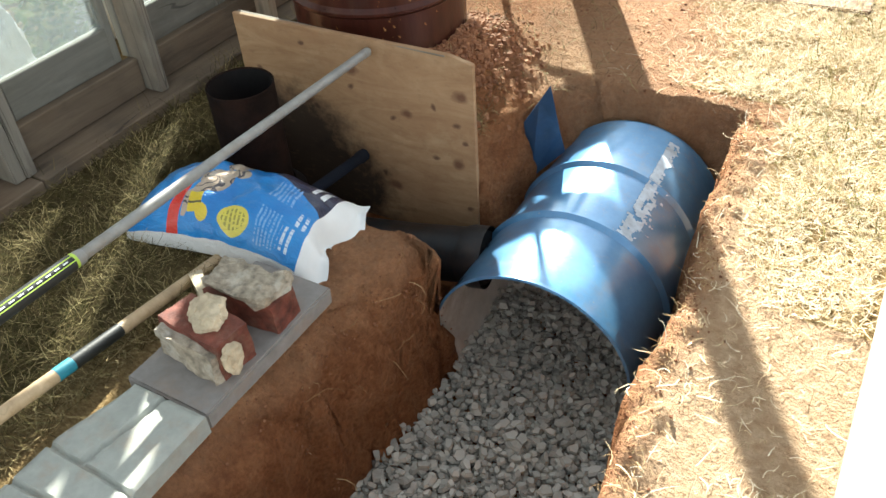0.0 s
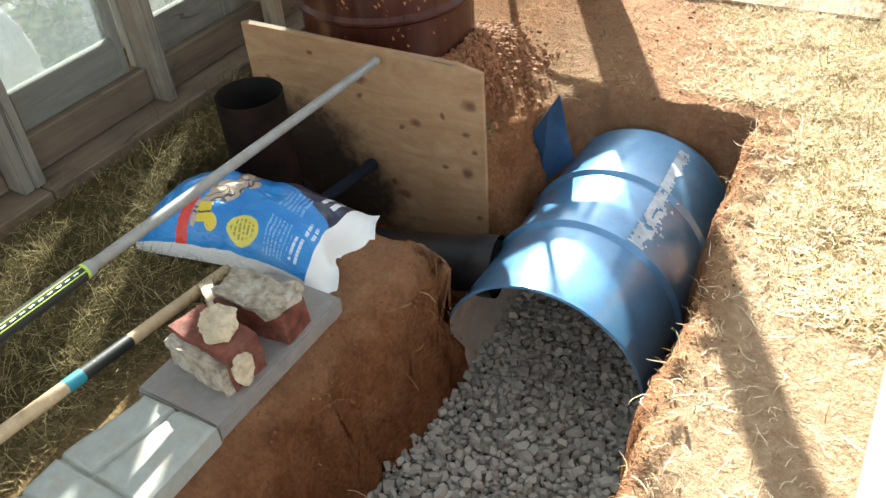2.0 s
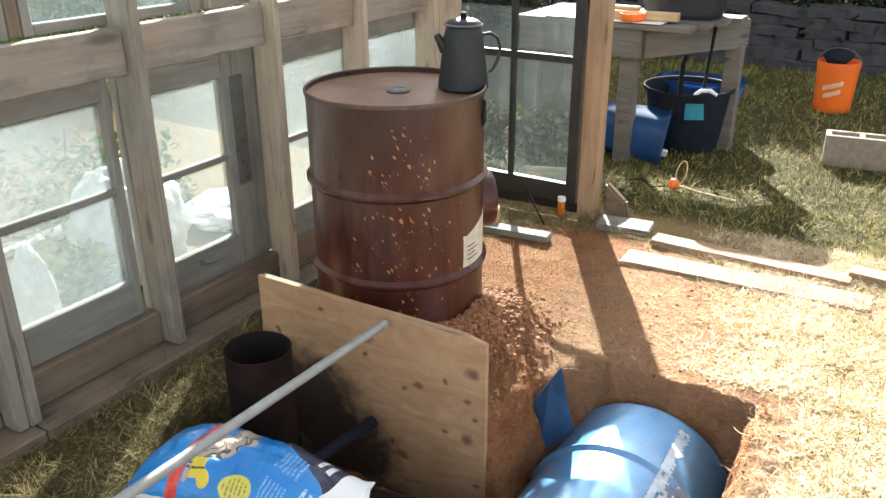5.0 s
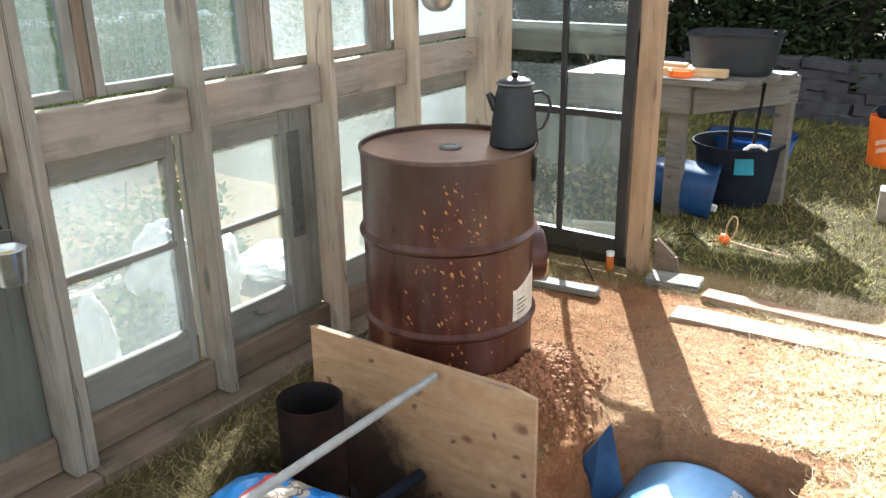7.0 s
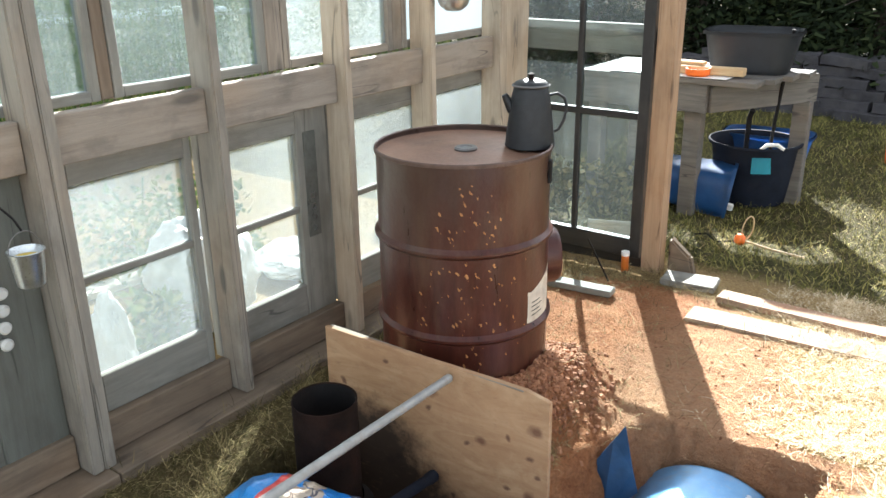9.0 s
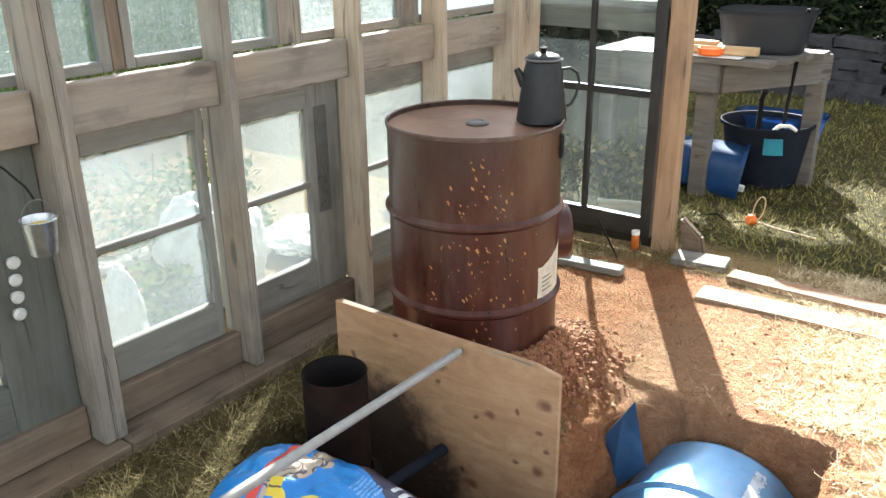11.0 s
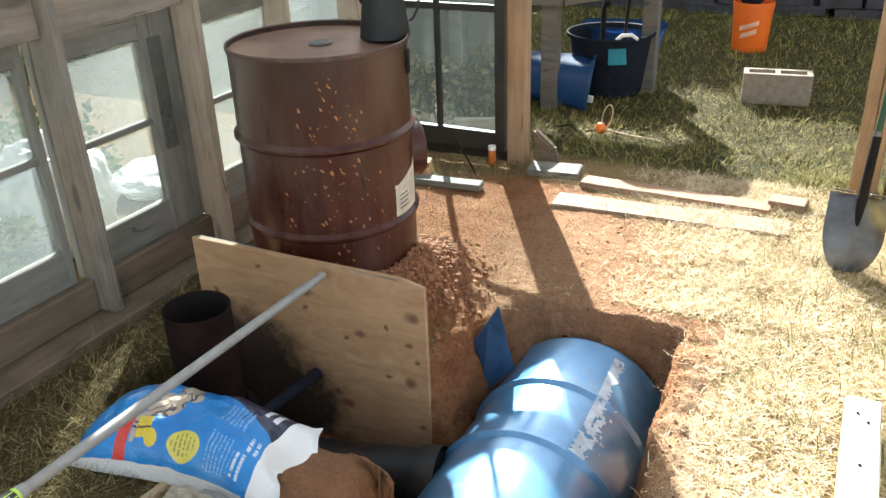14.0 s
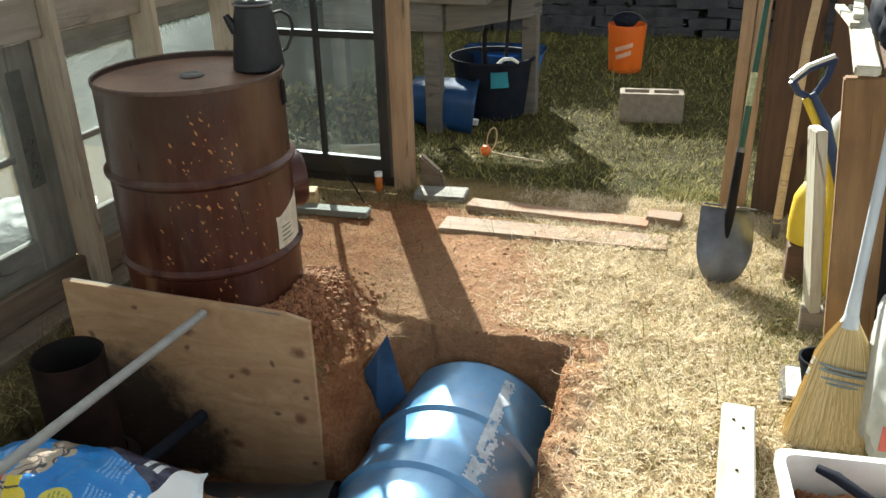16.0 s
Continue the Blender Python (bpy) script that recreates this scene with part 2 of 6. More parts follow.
def soil():
    """Ground: red clay, and where the plan says so, thatch of dry or green grass."""
    s = Shade("clay_and_thatch")
    v = s.coords((1, 1, 1), False)
    dry = s.n("Attribute")
    dry.attribute_name = "thatch"
    green = s.n("Attribute")
    green.attribute_name = "green"
    coarse = s.noise(9, 8, v, 0.7)
    fine = s.noise(75, 5, v, 0.7)
    clay = s.ramp(coarse, (0.28, (0.225, 0.088, 0.037)), (0.5, (0.41, 0.177, 0.078)), (0.75, (0.56, 0.295, 0.145)))
    clay = s.mix(s.ramp(fine, (0.35, 0.55), (0.6, 0.0)), clay, (0.16, 0.058, 0.026))
    clay = s.mix(s.ramp(s.noise(4.5, 7, v, 0.72), (0.50, 0.0), (0.66, 0.6)), clay, (0.17, 0.062, 0.028))
    straw = s.ramp(s.noise(60, 6, s.coords((1, 2.2, 1), False), 0.75), (0.3, (0.20, 0.115, 0.048)), (0.55, (0.43, 0.295, 0.135)), (0.75, (0.62, 0.46, 0.24)))
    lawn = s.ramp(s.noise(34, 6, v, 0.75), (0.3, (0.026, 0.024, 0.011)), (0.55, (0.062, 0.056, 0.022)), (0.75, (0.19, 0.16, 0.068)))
    edge = s.math("ADD", dry.outputs["Fac"], s.math("MULTIPLY_ADD", s.noise(14, 8, v, 0.75), 1.6, -0.8))
    dust = s.n("Attribute")
    dust.attribute_name = "dusty"
    clay = s.mix(dust.outputs["Fac"], clay, s.ramp(s.noise(30, 6, v, 0.7), (0.3, (0.46, 0.285, 0.165)), (0.7, (0.68, 0.50, 0.33))))
    cover = s.ramp(edge, (0.42, 0.0), (0.62, 1.0))
    base = s.mix(cover, clay, s.mix(green.outputs["Fac"], straw, lawn))
    s.set(Base_Color=base, Roughness=0.95, Specular_IOR_Level=0.15)
    crumb = s.noise(24, 6, v, 0.7)
    s.bump(s.math("ADD", s.math("ADD", s.math("MULTIPLY", coarse, 1.2), s.math("MULTIPLY", crumb, 0.9)), s.math("MULTIPLY", fine, 0.8)), 1.0, 0.03)
    return s.m


def blades(name, a, b, c):
    s = Shade(name)
    r = s.n("NewGeometry").outputs["Random Per Island"]
    s.set(Base_Color=s.ramp(r, (0.0, a), (0.5, b), (1.0, c)), Roughness=0.75, Specular_IOR_Level=0.07)
    return s.m


def stones(name, a, b, c, rough=0.85):
    s = Shade(name)
    r = s.n("NewGeometry").outputs["Random Per Island"]
    v = s.coords((1, 1, 1), False)
    base = s.mix(s.ramp(s.noise(60, 5, v), (0.35, 0.0), (0.7, 0.5)), s.ramp(r, (0.0, a), (0.5, b), (1.0, c)), c)
    s.set(Base_Color=base, Roughness=rough)
    s.bump(s.noise(90, 4, v), 0.3, 0.003)
    return s.m


G_PANE = glass("dusty_window_glass", 0.17, (0.88, 0.91, 0.90))
G_CLEAN = glass("clearer_window_glass", 0.02)
G_HAZE = glass("hazy_window_glass", 0.08, (0.78, 0.88, 0.92), 0.4)
# dust film thickened to imitate the white glare of the sunward pane
G_GLARE = glass("glare_and_dust_window_glass", 0.22, wavy=0.4)
# film made opaque so the corner pane keeps sun off the drum lid
G_OPAQUE = glass("sun_blocking_window_glass", 1.6)
M_SOIL = soil()
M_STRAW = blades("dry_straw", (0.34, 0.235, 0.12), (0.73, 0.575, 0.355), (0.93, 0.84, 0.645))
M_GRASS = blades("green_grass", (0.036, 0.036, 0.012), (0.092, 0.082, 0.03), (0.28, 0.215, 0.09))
M_LAWN = blades("lawn_grass", (0.05, 0.06, 0.016), (0.14, 0.136, 0.036), (0.44, 0.37, 0.13))
M_ROOT = blades("fine_roots", (0.26, 0.14, 0.06), (0.46, 0.29, 0.14), (0.66, 0.48, 0.26))
M_TUFT = blades("tuft_grass", (0.09, 0.105, 0.025), (0.21, 0.21, 0.06), (0.52, 0.43, 0.19))
# darker copy of the dry straw, with shade put into its colour
M_SHADESTRAW = blades("shade_brown_straw", (0.06, 0.042, 0.02), (0.165, 0.12, 0.055), (0.50, 0.40, 0.20))
M_WEED = blades("weed_leaves", (0.05, 0.10, 0.03), (0.13, 0.20, 0.06), (0.30, 0.30, 0.12))
M_PINE = blades("conifer_needles", (0.008, 0.012, 0.006), (0.015, 0.023, 0.010), (0.036, 0.046, 0.018))
M_GRAVEL = stones("crushed_grey_stone", (0.26, 0.252, 0.226), (0.415, 0.402, 0.36), (0.575, 0.555, 0.50))
M_CLOD = stones("red_clay_clods", (0.16, 0.062, 0.030), (0.27, 0.112, 0.053), (0.40, 0.195, 0.10), 0.95)
M_DRUM = rusty_drum()
M_BLUE = blue_drum()
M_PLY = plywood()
# drum blue darkened to hold the shade on the flap's near face
M_FLAP = plain("shaded_blue_steel", (0.022, 0.055, 0.115), 0.4, 0.2, 0.3, 14, 0.2, (0.08, 0.10, 0.13), 0.5)
M_FLAKE = plain("bare_ochre_primer", (0.36, 0.165, 0.058), 0.7, 0, 0.4, 40)
# rust brown, lightened in the colour for light that the lid catches
M_LID = plain("lit_rust_brown_drum_lid", (0.23, 0.125, 0.08), 0.5, 0.1, 0.3, 7, 0.25, (0.11, 0.06, 0.04), 0.5)
M_PEEL = plain("peeling_white_label", (0.60, 0.69, 0.78), 0.55, 0, 0.25, 30, 0.4)
M_PAPER = plain("paper_label", (0.60, 0.53, 0.43), 0.8, 0, 0.15, 20, 0.1, (0.35, 0.2, 0.12), 0.5)
M_LINER = plain("grey_drum_lining", (0.58, 0.54, 0.49), 0.6, 0.0, 0.2, 9, 0.2, (0.30, 0.18, 0.1), 0.6)
M_IRON = plain("rusted_iron_pipe", (0.014, 0.008, 0.006), 0.85, 0.0, 0.5, 14, 0.5, (0.035, 0.014, 0.009), 0.5, shine=0.12)
M_RIM = plain("worn_drum_rim", (0.10, 0.06, 0.045), 0.42, 0.3, 0.4, 20, 0.2, (0.05, 0.03, 0.022), 0.5)
M_BLACKSTEEL = plain("matt_black_steel", (0.012, 0.011, 0.011), 0.75, 0.0, 0.3, 10, 0.3, (0.03, 0.018, 0.013), 0.4, shine=0.15)
M_STOVE = plain("black_stove_pipe", (0.022, 0.024, 0.028), 0.42, 0.4, 0.3, 9, 0.15, (0.12, 0.06, 0.03), 0.35)
M_ENAMEL = plain("dark_enamel", (0.016, 0.0165, 0.018), 0.48, 0.0, 0.3, 40, 0.05, shine=0.35)
M_STEEL = plain("dull_steel", (0.15, 0.145, 0.14), 0.5, 0.5, 0.2, 20, 0.2, (0.25, 0.14, 0.08), 0.4)
M_BLADE = plain("worn_shovel_steel", (0.13, 0.135, 0.15), 0.42, 0.6, 0.3, 12, 0.2, (0.10, 0.06, 0.04), 0.5)
M_FADED = plain("faded_red_print", (0.45, 0.10, 0.08), 0.6)
M_ZINC = plain("galvanised_tin", (0.58, 0.60, 0.61), 0.3, 0.9, 0.15, 30, 0.15)
M_GREYPOLE = plain("grey_fibreglass_pole", (0.29, 0.285, 0.27), 0.32, 0, 0.15, 30, 0.1, (0.22, 0.16, 0.1), 0.4)
M_LIME = plain("lime_label_edge", (0.45, 0.62, 0.08), 0.5)
M_INK = plain("black_label", (0.02, 0.022, 0.02), 0.5)
M_TEAL = plain("teal_label", (0.035, 0.25, 0.33), 0.5)
M_PALE = plain("pale_print", (0.75, 0.78, 0.78), 0.6)
M_KNOB = plain("dusty_porcelain", (0.5, 0.5, 0.47), 0.35, 0, 0.1, 20, 0.05)
M_GREENPOLE = plain("green_painted_handle", (0.014, 0.065, 0.036), 0.5)
M_DULLTAG = plain("worn_yellowed_label", (0.36, 0.37, 0.20), 0.5, 0, 0.5, 60)
M_GREYJUG = plain("pale_grey_plastic", (0.42, 0.44, 0.41), 0.5, 0, 0.1, 8, 0.1, (0.3, 0.26, 0.2), 0.3)
M_GREENCAP = plain("dark_green_plastic", (0.02, 0.13, 0.09), 0.5)
M_YELLOW = plain("yellow_plastic", (0.70, 0.50, 0.04), 0.45, 0, 0.15, 10, 0.1)
M_NAVY = plain("navy_plastic", (0.015, 0.035, 0.10), 0.45)
M_BLUEPL = plain("blue_plastic", (0.033, 0.115, 0.30), 0.4, 0, 0.15, 8, 0.1, (0.2, 0.2, 0.2), 0.3)
M_BLACKPL = plain("black_plastic", (0.012, 0.015, 0.024), 0.68, 0, 0.3, 8, 0.1, (0.03, 0.027, 0.026), 0.4, shine=0.1)
M_ORANGE = plain("orange_plastic", (0.85, 0.16, 0.015), 0.4, 0, 0.08, 6, 0.05)
M_FADEMARK = plain("faded_pale_print", (0.86, 0.46, 0.30), 0.5)
M_AMBER = plain("amber_plastic", (0.50, 0.13, 0.015), 0.35, 0, 0.1, 10, 0.05)
M_WHITEPL = plain("white_plastic", (0.80, 0.79, 0.76), 0.4, 0, 0.05, 8, 0.05, (0.5, 0.4, 0.3), 0.3)
M_GREYTUB = plain("grey_plastic_tub", (0.03, 0.033, 0.038), 0.5, 0, 0.15, 8, 0.1)
M_BLOCK = plain("concrete_block", (0.27, 0.22, 0.17), 0.9, 0, 0.2, 26, 0.6, (0.25, 0.2, 0.16), 0.4)
M_SLAB = plain("grey_concrete_slab", (0.26, 0.24, 0.225), 0.85, 0, 0.15, 30, 0.35, (0.33, 0.22, 0.15), 0.35)
M_PAVER = plain("grey_green_paver", (0.37, 0.385, 0.35), 0.8, 0, 0.1, 40, 0.3, (0.40, 0.28, 0.18), 0.35)
M_BRICK = plain("red_brick", (0.17, 0.048, 0.03), 0.75, 0, 0.5, 34, 1.0, (0.27, 0.16, 0.11), 0.6)
M_MORTAR = plain("old_mortar", (0.37, 0.315, 0.24), 0.95, 0, 0.5, 46, 1.0, (0.60, 0.56, 0.48), 0.8)
M_BONE = plain("pale_mortar_lump", (0.60, 0.50, 0.35), 0.9, 0, 0.25, 26, 0.9, (0.4, 0.3, 0.2), 0.3)
M_SLATE = plain("stacked_stone", (0.045, 0.042, 0.046), 0.9, 0, 0.35, 8, 0.6, (0.10, 0.09, 0.075), 0.4)
M_BARK = plain("dark_bark", (0.06, 0.045, 0.035), 0.95, 0, 0.3, 20, 0.8)
M_BROOM = blades("broom_corn", (0.46, 0.33, 0.14), (0.64, 0.49, 0.25), (0.80, 0.66, 0.40))
M_PALEPOLE = plain("pale_blue_grey_handle", (0.52, 0.56, 0.60), 0.4, 0, 0.08, 12, 0.05)
M_TWINE = plain("grey_stitching", (0.22, 0.25, 0.27), 0.8)
M_SOILBAG = plain("grey_soil_bag_film", (0.50, 0.52, 0.50), 0.4, 0, 0.25, 7, 0.4, (0.75, 0.76, 0.75), 0.7)
M_FILM = plain("grey_white_plastic_film", (0.52, 0.53, 0.52), 0.4, 0, 0.3, 9, 0.5, (0.30, 0.29, 0.26), 0.6)
M_SHEET = plain("white_plastic_sheet", (0.82, 0.83, 0.83), 0.45, 0, 0.06, 6, 0.3)

# ---------- building blocks ----------
rnd = random.Random(7)


def thing(name, label, category, at=(0, 0, 0), group="", kind="", turn=0.0):
    ob = new(name)
    ob.empty_display_size = 0.05
    ob.matrix_world = pose(*at, 0, 0, turn)
    return tagged(ob, label, category, group, kind)


def part(name, bm, material, parent=None, label="", at=None, smooth=False):
    me = bpy.data.meshes.new(name)
    bmesh.ops.recalc_face_normals(bm, faces=bm.faces)
    bm.to_mesh(me)
    bm.free()
    me.materials.append(material)
    if smooth:
        me.polygons.foreach_set("use_smooth", [True] * len(me.polygons))
        me.set_sharp_from_angle(angle=radians(40))
    ob = new(name, me)
    ob.parent = parent
    if at is not None:
        ob.matrix_basis = at
    if label:
        ob["label"] = label
    return ob


def add_box(bm, size, m=Matrix(), bevel=0.003, segments=1):
    b = bmesh.new()
    bmesh.ops.create_cube(b, size=1.0, matrix=Matrix.Diagonal((*size, 1)))
    if bevel:
        bmesh.ops.bevel(b, geom=b.edges[:], offset=min(bevel, 0.45 * min(size)), segments=segments, affect="EDGES")
    merge(bm, b, m)
    return bm


def merge(bm, b, m=Matrix()):
    b.transform(m)
    me = bpy.data.meshes.new("tmp")
    b.to_mesh(me)
    b.free()
    bm.from_mesh(me)
    bpy.data.meshes.remove(me)


def box(size, m=Matrix(), bevel=0.003, segments=1):
    return add_box(bmesh.new(), size, m, bevel, segments)


def along(a, b, roll=0.0):
    """A pose in the middle of a and b with its x from a to b, and its z as upright as can be."""
    a, b = Vector(a), Vector(b)
    x = (b - a).normalized()
    up = Vector((0, 0, 1)) if abs(x.z) < 0.9 else Vector((0, 1, 0))
    y = up.cross(x).normalized()
    z = x.cross(y)
    m = Matrix((x, y, z)).transposed().to_4x4()
    return Matrix.Translation((a + b) / 2) @ m @ pose(0, 0, 0, roll)


def rough_up(bm, amount, scale, seed=0):
    for v in bm.verts:
        v.co += noise.noise_vector(v.co * scale + Vector((seed * 7.1, seed * 3.3, seed))) * amount


def board(name, a, b, width, thick, material, parent=None, roll=0.0, label="", warp=0.002, bevel=0.004):
    """Lumber from a to b: width lies across its local y, thickness along z."""
    m = along(a, b, roll)
    length = (Vector(b) - Vector(a)).length
    bm = box((length, width, thick), bevel=bevel, segments=2)
    cuts = [e for e in bm.edges if abs(e.verts[0].co.x - e.verts[1].co.x) > 0.5 * length]
    bmesh.ops.subdivide_edges(bm, edges=cuts, cuts=max(2, int(length / 0.12)))
    rough_up(bm, warp, 5.0, len(bpy.data.objects))
    return part(name, bm, material, parent, label, m)


def lathe(profile, seg=32, close=False):
    """Profile of (radius, height) turned about z."""
    bm = bmesh.new()
    rings = []
    for r, z in profile:
        if r < 1e-5:
            rings.append([bm.verts.new((0, 0, z))])
        else:
            rings.append([bm.verts.new((r * math.cos(2 * math.pi * i / seg), r * math.sin(2 * math.pi * i / seg), z)) for i in range(seg)])
    for a, b in zip(rings, rings[1:]):
        for i in range(seg):
            j = (i + 1) % seg
            quad = [a[i % len(a)], a[j % len(a)], b[j % len(b)], b[i % len(b)]]
            quad = list(dict.fromkeys(quad))
            if len(quad) > 2:
                bm.faces.new(quad)
    return bm


def tube(points, radius, seg=10, caps=True):
    """A pipe or wire along points; radius is one number or one for each point."""
    pts = [Vector(p) for p in points]
    radii = radius if isinstance(radius, (list, tuple)) else [radius] * len(pts)
    bm = bmesh.new()
    rings = []
    side = None
    for i, p in enumerate(pts):
        d = (pts[min(i + 1, len(pts) - 1)] - pts[max(i - 1, 0)]).normalized()
        if side is None:
            side = d.orthogonal().normalized()
        side = (side - side.dot(d) * d).normalized()
        other = d.cross(side)
        rings.append([bm.verts.new(p + radii[i] * (math.cos(2 * math.pi * k / seg) * side + math.sin(2 * math.pi * k / seg) * other)) for k in range(seg)])
    for a, b in zip(rings, rings[1:]):
        for k in range(seg):
            bm.faces.new((a[k], a[(k + 1) % seg], b[(k + 1) % seg], b[k]))
    if caps:
        bm.faces.new(rings[0][::-1])
        bm.faces.new(rings[-1])
    return bm


def arc(c, r, a0, a1, n, u=(1, 0, 0), v=(0, 0, 1)):
    u, v, c = Vector(u), Vector(v), Vector(c)
    return [c + r * (math.cos(radians(a0 + (a1 - a0) * i / n)) * u + math.sin(radians(a0 + (a1 - a0) * i / n)) * v) for i in range(n + 1)]


def lump(size, seed, jag=0.25, scale=14.0, sub=2, cube=False):
    """A broken piece of stone or mortar."""
    bm = bmesh.new()
    if cube:
        bmesh.ops.create_cube(bm, size=1.0)
        bmesh.ops.subdivide_edges(bm, edges=bm.edges[:], cuts=11, use_grid_fill=True)
        bmesh.ops.scale(bm, vec=size, verts=bm.verts)
    else:
        bmesh.ops.create_icosphere(bm, subdivisions=sub, radius=0.5)
        bmesh.ops.scale(bm, vec=size, verts=bm.verts)
    rough_up(bm, jag * min(size), scale, seed)
    rough_up(bm, 0.4 * jag * min(size), scale * 3, seed + 5)
    rough_up(bm, 0.16 * jag * min(size), scale * 9, seed + 9)
    return bm


def merge_stuff(name, verts, faces, material, label, category, kind="stuff"):
    me = bpy.data.meshes.new(name)
    me.from_pydata(verts, [], faces)
    me.materials.append(material)
    return tagged(new(name, me), label, category, "", kind)


# ---------- the ground ----------
PLY_Y = 2.09


def ease(v, a, b):
    t = min(1.0, max(0.0, (v - a) / (b - a)))
    return t * t * (3 - 2 * t)


def right_edge(y):
    return float(np.interp(y, (0.8, 1.2, 1.44, 1.6, 1.78, 2.04, 2.3, 2.55), (0.12, 0.105, 0.07, 0.075, 0.08, 0.03, 0.015, 0.0)))


def left_edge(y):
    return float(np.interp(y, (0.5, 1.0, 1.3, 1.45, 1.6, 1.7), (-0.615, -0.605, -0.60, -0.585, -0.565, -0.585)))


def wobble(x, y, s, seed):
    return noise.fractal(Vector((x * s, y * s, seed)), 1.0, 2.0, 4)


def fall(y):
    """The lawn beyond the doorway drops a little."""
    return -0.12 * min(1.0, max(0.0, (y - 3.95) / 1.15))


def height(x, y):
    """The ground's height: level clay, the trench with the lying drum, the pit by the feed tube, the mound at the upright drum."""
    w = 0.02 * wobble(x, y, 9, 3.0)
    base = fall(y) + 0.008 * wobble(x, y, 5, 1.0) + 0.004 * wobble(x, y, 22, 2.0)
    # mound of loose clay round the upright drum
    d = math.hypot(x + 1.2, y - 2.45)
    side = ease(x - 0.4 * (y - 2.4), -1.35, -0.95)
    base += 0.13 * (1 - ease(d + 2 * w, 0.27, 0.58)) * side + 0.03 * (1 - ease(d, 0.3, 0.6))
    # low rim of thrown-up soil along the trench
    if 0.9 < y < 2.6:
        e = x - right_edge(y)
        base += 0.025 * ease(e, -0.02, 0.02) * (1 - ease(e, 0.03, 0.16)) * (0.6 + wobble(x, y, 12, 8.0))
    # trench
    inside = ease(right_edge(y) + w - x, -0.004, 0.055)
    inside *= ease(y, 0.55, 0.62) * (1 - ease(y + w, 2.575, 2.64))
    if y < 1.66:
        e = x - left_edge(y) - 1.6 * w
        brow = 0.22 * ease(e, -0.075, 0.01)
        inside *= brow + (1 - brow) * ease(e, -0.004, 0.05)
    depth = 0.54 * inside
    # the bank's rounded end, and the pit between it and the plywood
    if y >= 1.66:
        pit_left = ease(x + 1.40 + w, -0.03, 0.05)
        if y > PLY_Y + 0.01:
            depth = 0.54 * inside * ease(x - 0.25 * (y - PLY_Y) + w, -0.72, -0.52)
            depth *= 1.0 - ease(y + 2 * w, 2.36, 2.60) * (1 - ease(x, -0.64, -0.5))
        else:
            front = 1.0
            if x < -0.51:
                front = max(ease(y + 1.5 * w, 1.66, 1.74), ease(x, -0.58, -0.51))
            depth = (0.47 + 0.07 * ease(x, -0.70, -0.56)) * pit_left * front * inside
    if 1.5 < y < 1.76 and x < -1.0:
        depth = max(depth, 0.45 * ease(x + 1.43 + w, -0.03, 0.05) * ease(y + w, 1.55, 1.65) * (1 - ease(x, -1.15, -1.02)))
    return base - depth + 0.012 * inside * wobble(x, y, 16, 5.0)


def lines(lo, hi, step, fine, fine_step):
    """Grid lines that lie closer together within the given stretches."""
    out = [lo]
    while out[-1] < hi:
        out.append(out[-1] + (fine_step if any(a <= out[-1] < b for a, b in fine) else step))
    return out


def thatch(x, y):
    """How much grass covers the clay."""
    g = 0.85
    g -= 0.9 * (1 - ease(math.hypot((x + 0.82) / 0.88, (y - 2.95) / 0.85), 0.35, 1.0))
    e = x - right_edge(y)
    if 0.6 < y < 2.7:
        g -= 1.0 * (1 - ease(e, 0.04, 0.17 + 0.33 * (1 - ease(y, 1.55, 2.05)))) * ease(x, -0.75, -0.6)
    if y < 1.75 and x < -0.6:
        g -= 1.0 * ease(x, -0.72, -0.64)
    if y > 3.15:
        g -= 0.55 * (1 - ease(x, -0.75, -0.35)) * (1 - ease(y, 3.5, 3.8)) * ease(x, -1.5, -1.2)
    if y < 1.8:
        g -= 1.0 * ease(x, -1.0, -0.85) * ease(y, 1.28, 1.36)
    g -= 0.8 * (1 - ease(math.hypot(x + 1.2, y - 2.4), 0.3, 0.55))
    g -= 0.9 * ease(x, -1.40, -1.34) * (1 - ease(x, -0.5, -0.4)) * ease(y, 1.5, 1.56) * (1 - ease(y, 2.1, 2.2))
    return max(0.0, min(1.0, g))


def greenness(x, y):
    # green by the window wall; share raised so the colour carries its shade
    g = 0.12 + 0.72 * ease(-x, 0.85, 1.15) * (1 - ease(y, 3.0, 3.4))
    g = max(g, ease(y, 3.85, 4.2))
    g = max(g, 0.62 * ease(x - 0.2 * (y - 3.0), 0.35, 0.75) * ease(y, 2.4, 2.9))
    if x < -1.9:
        g = 0.35
    return g


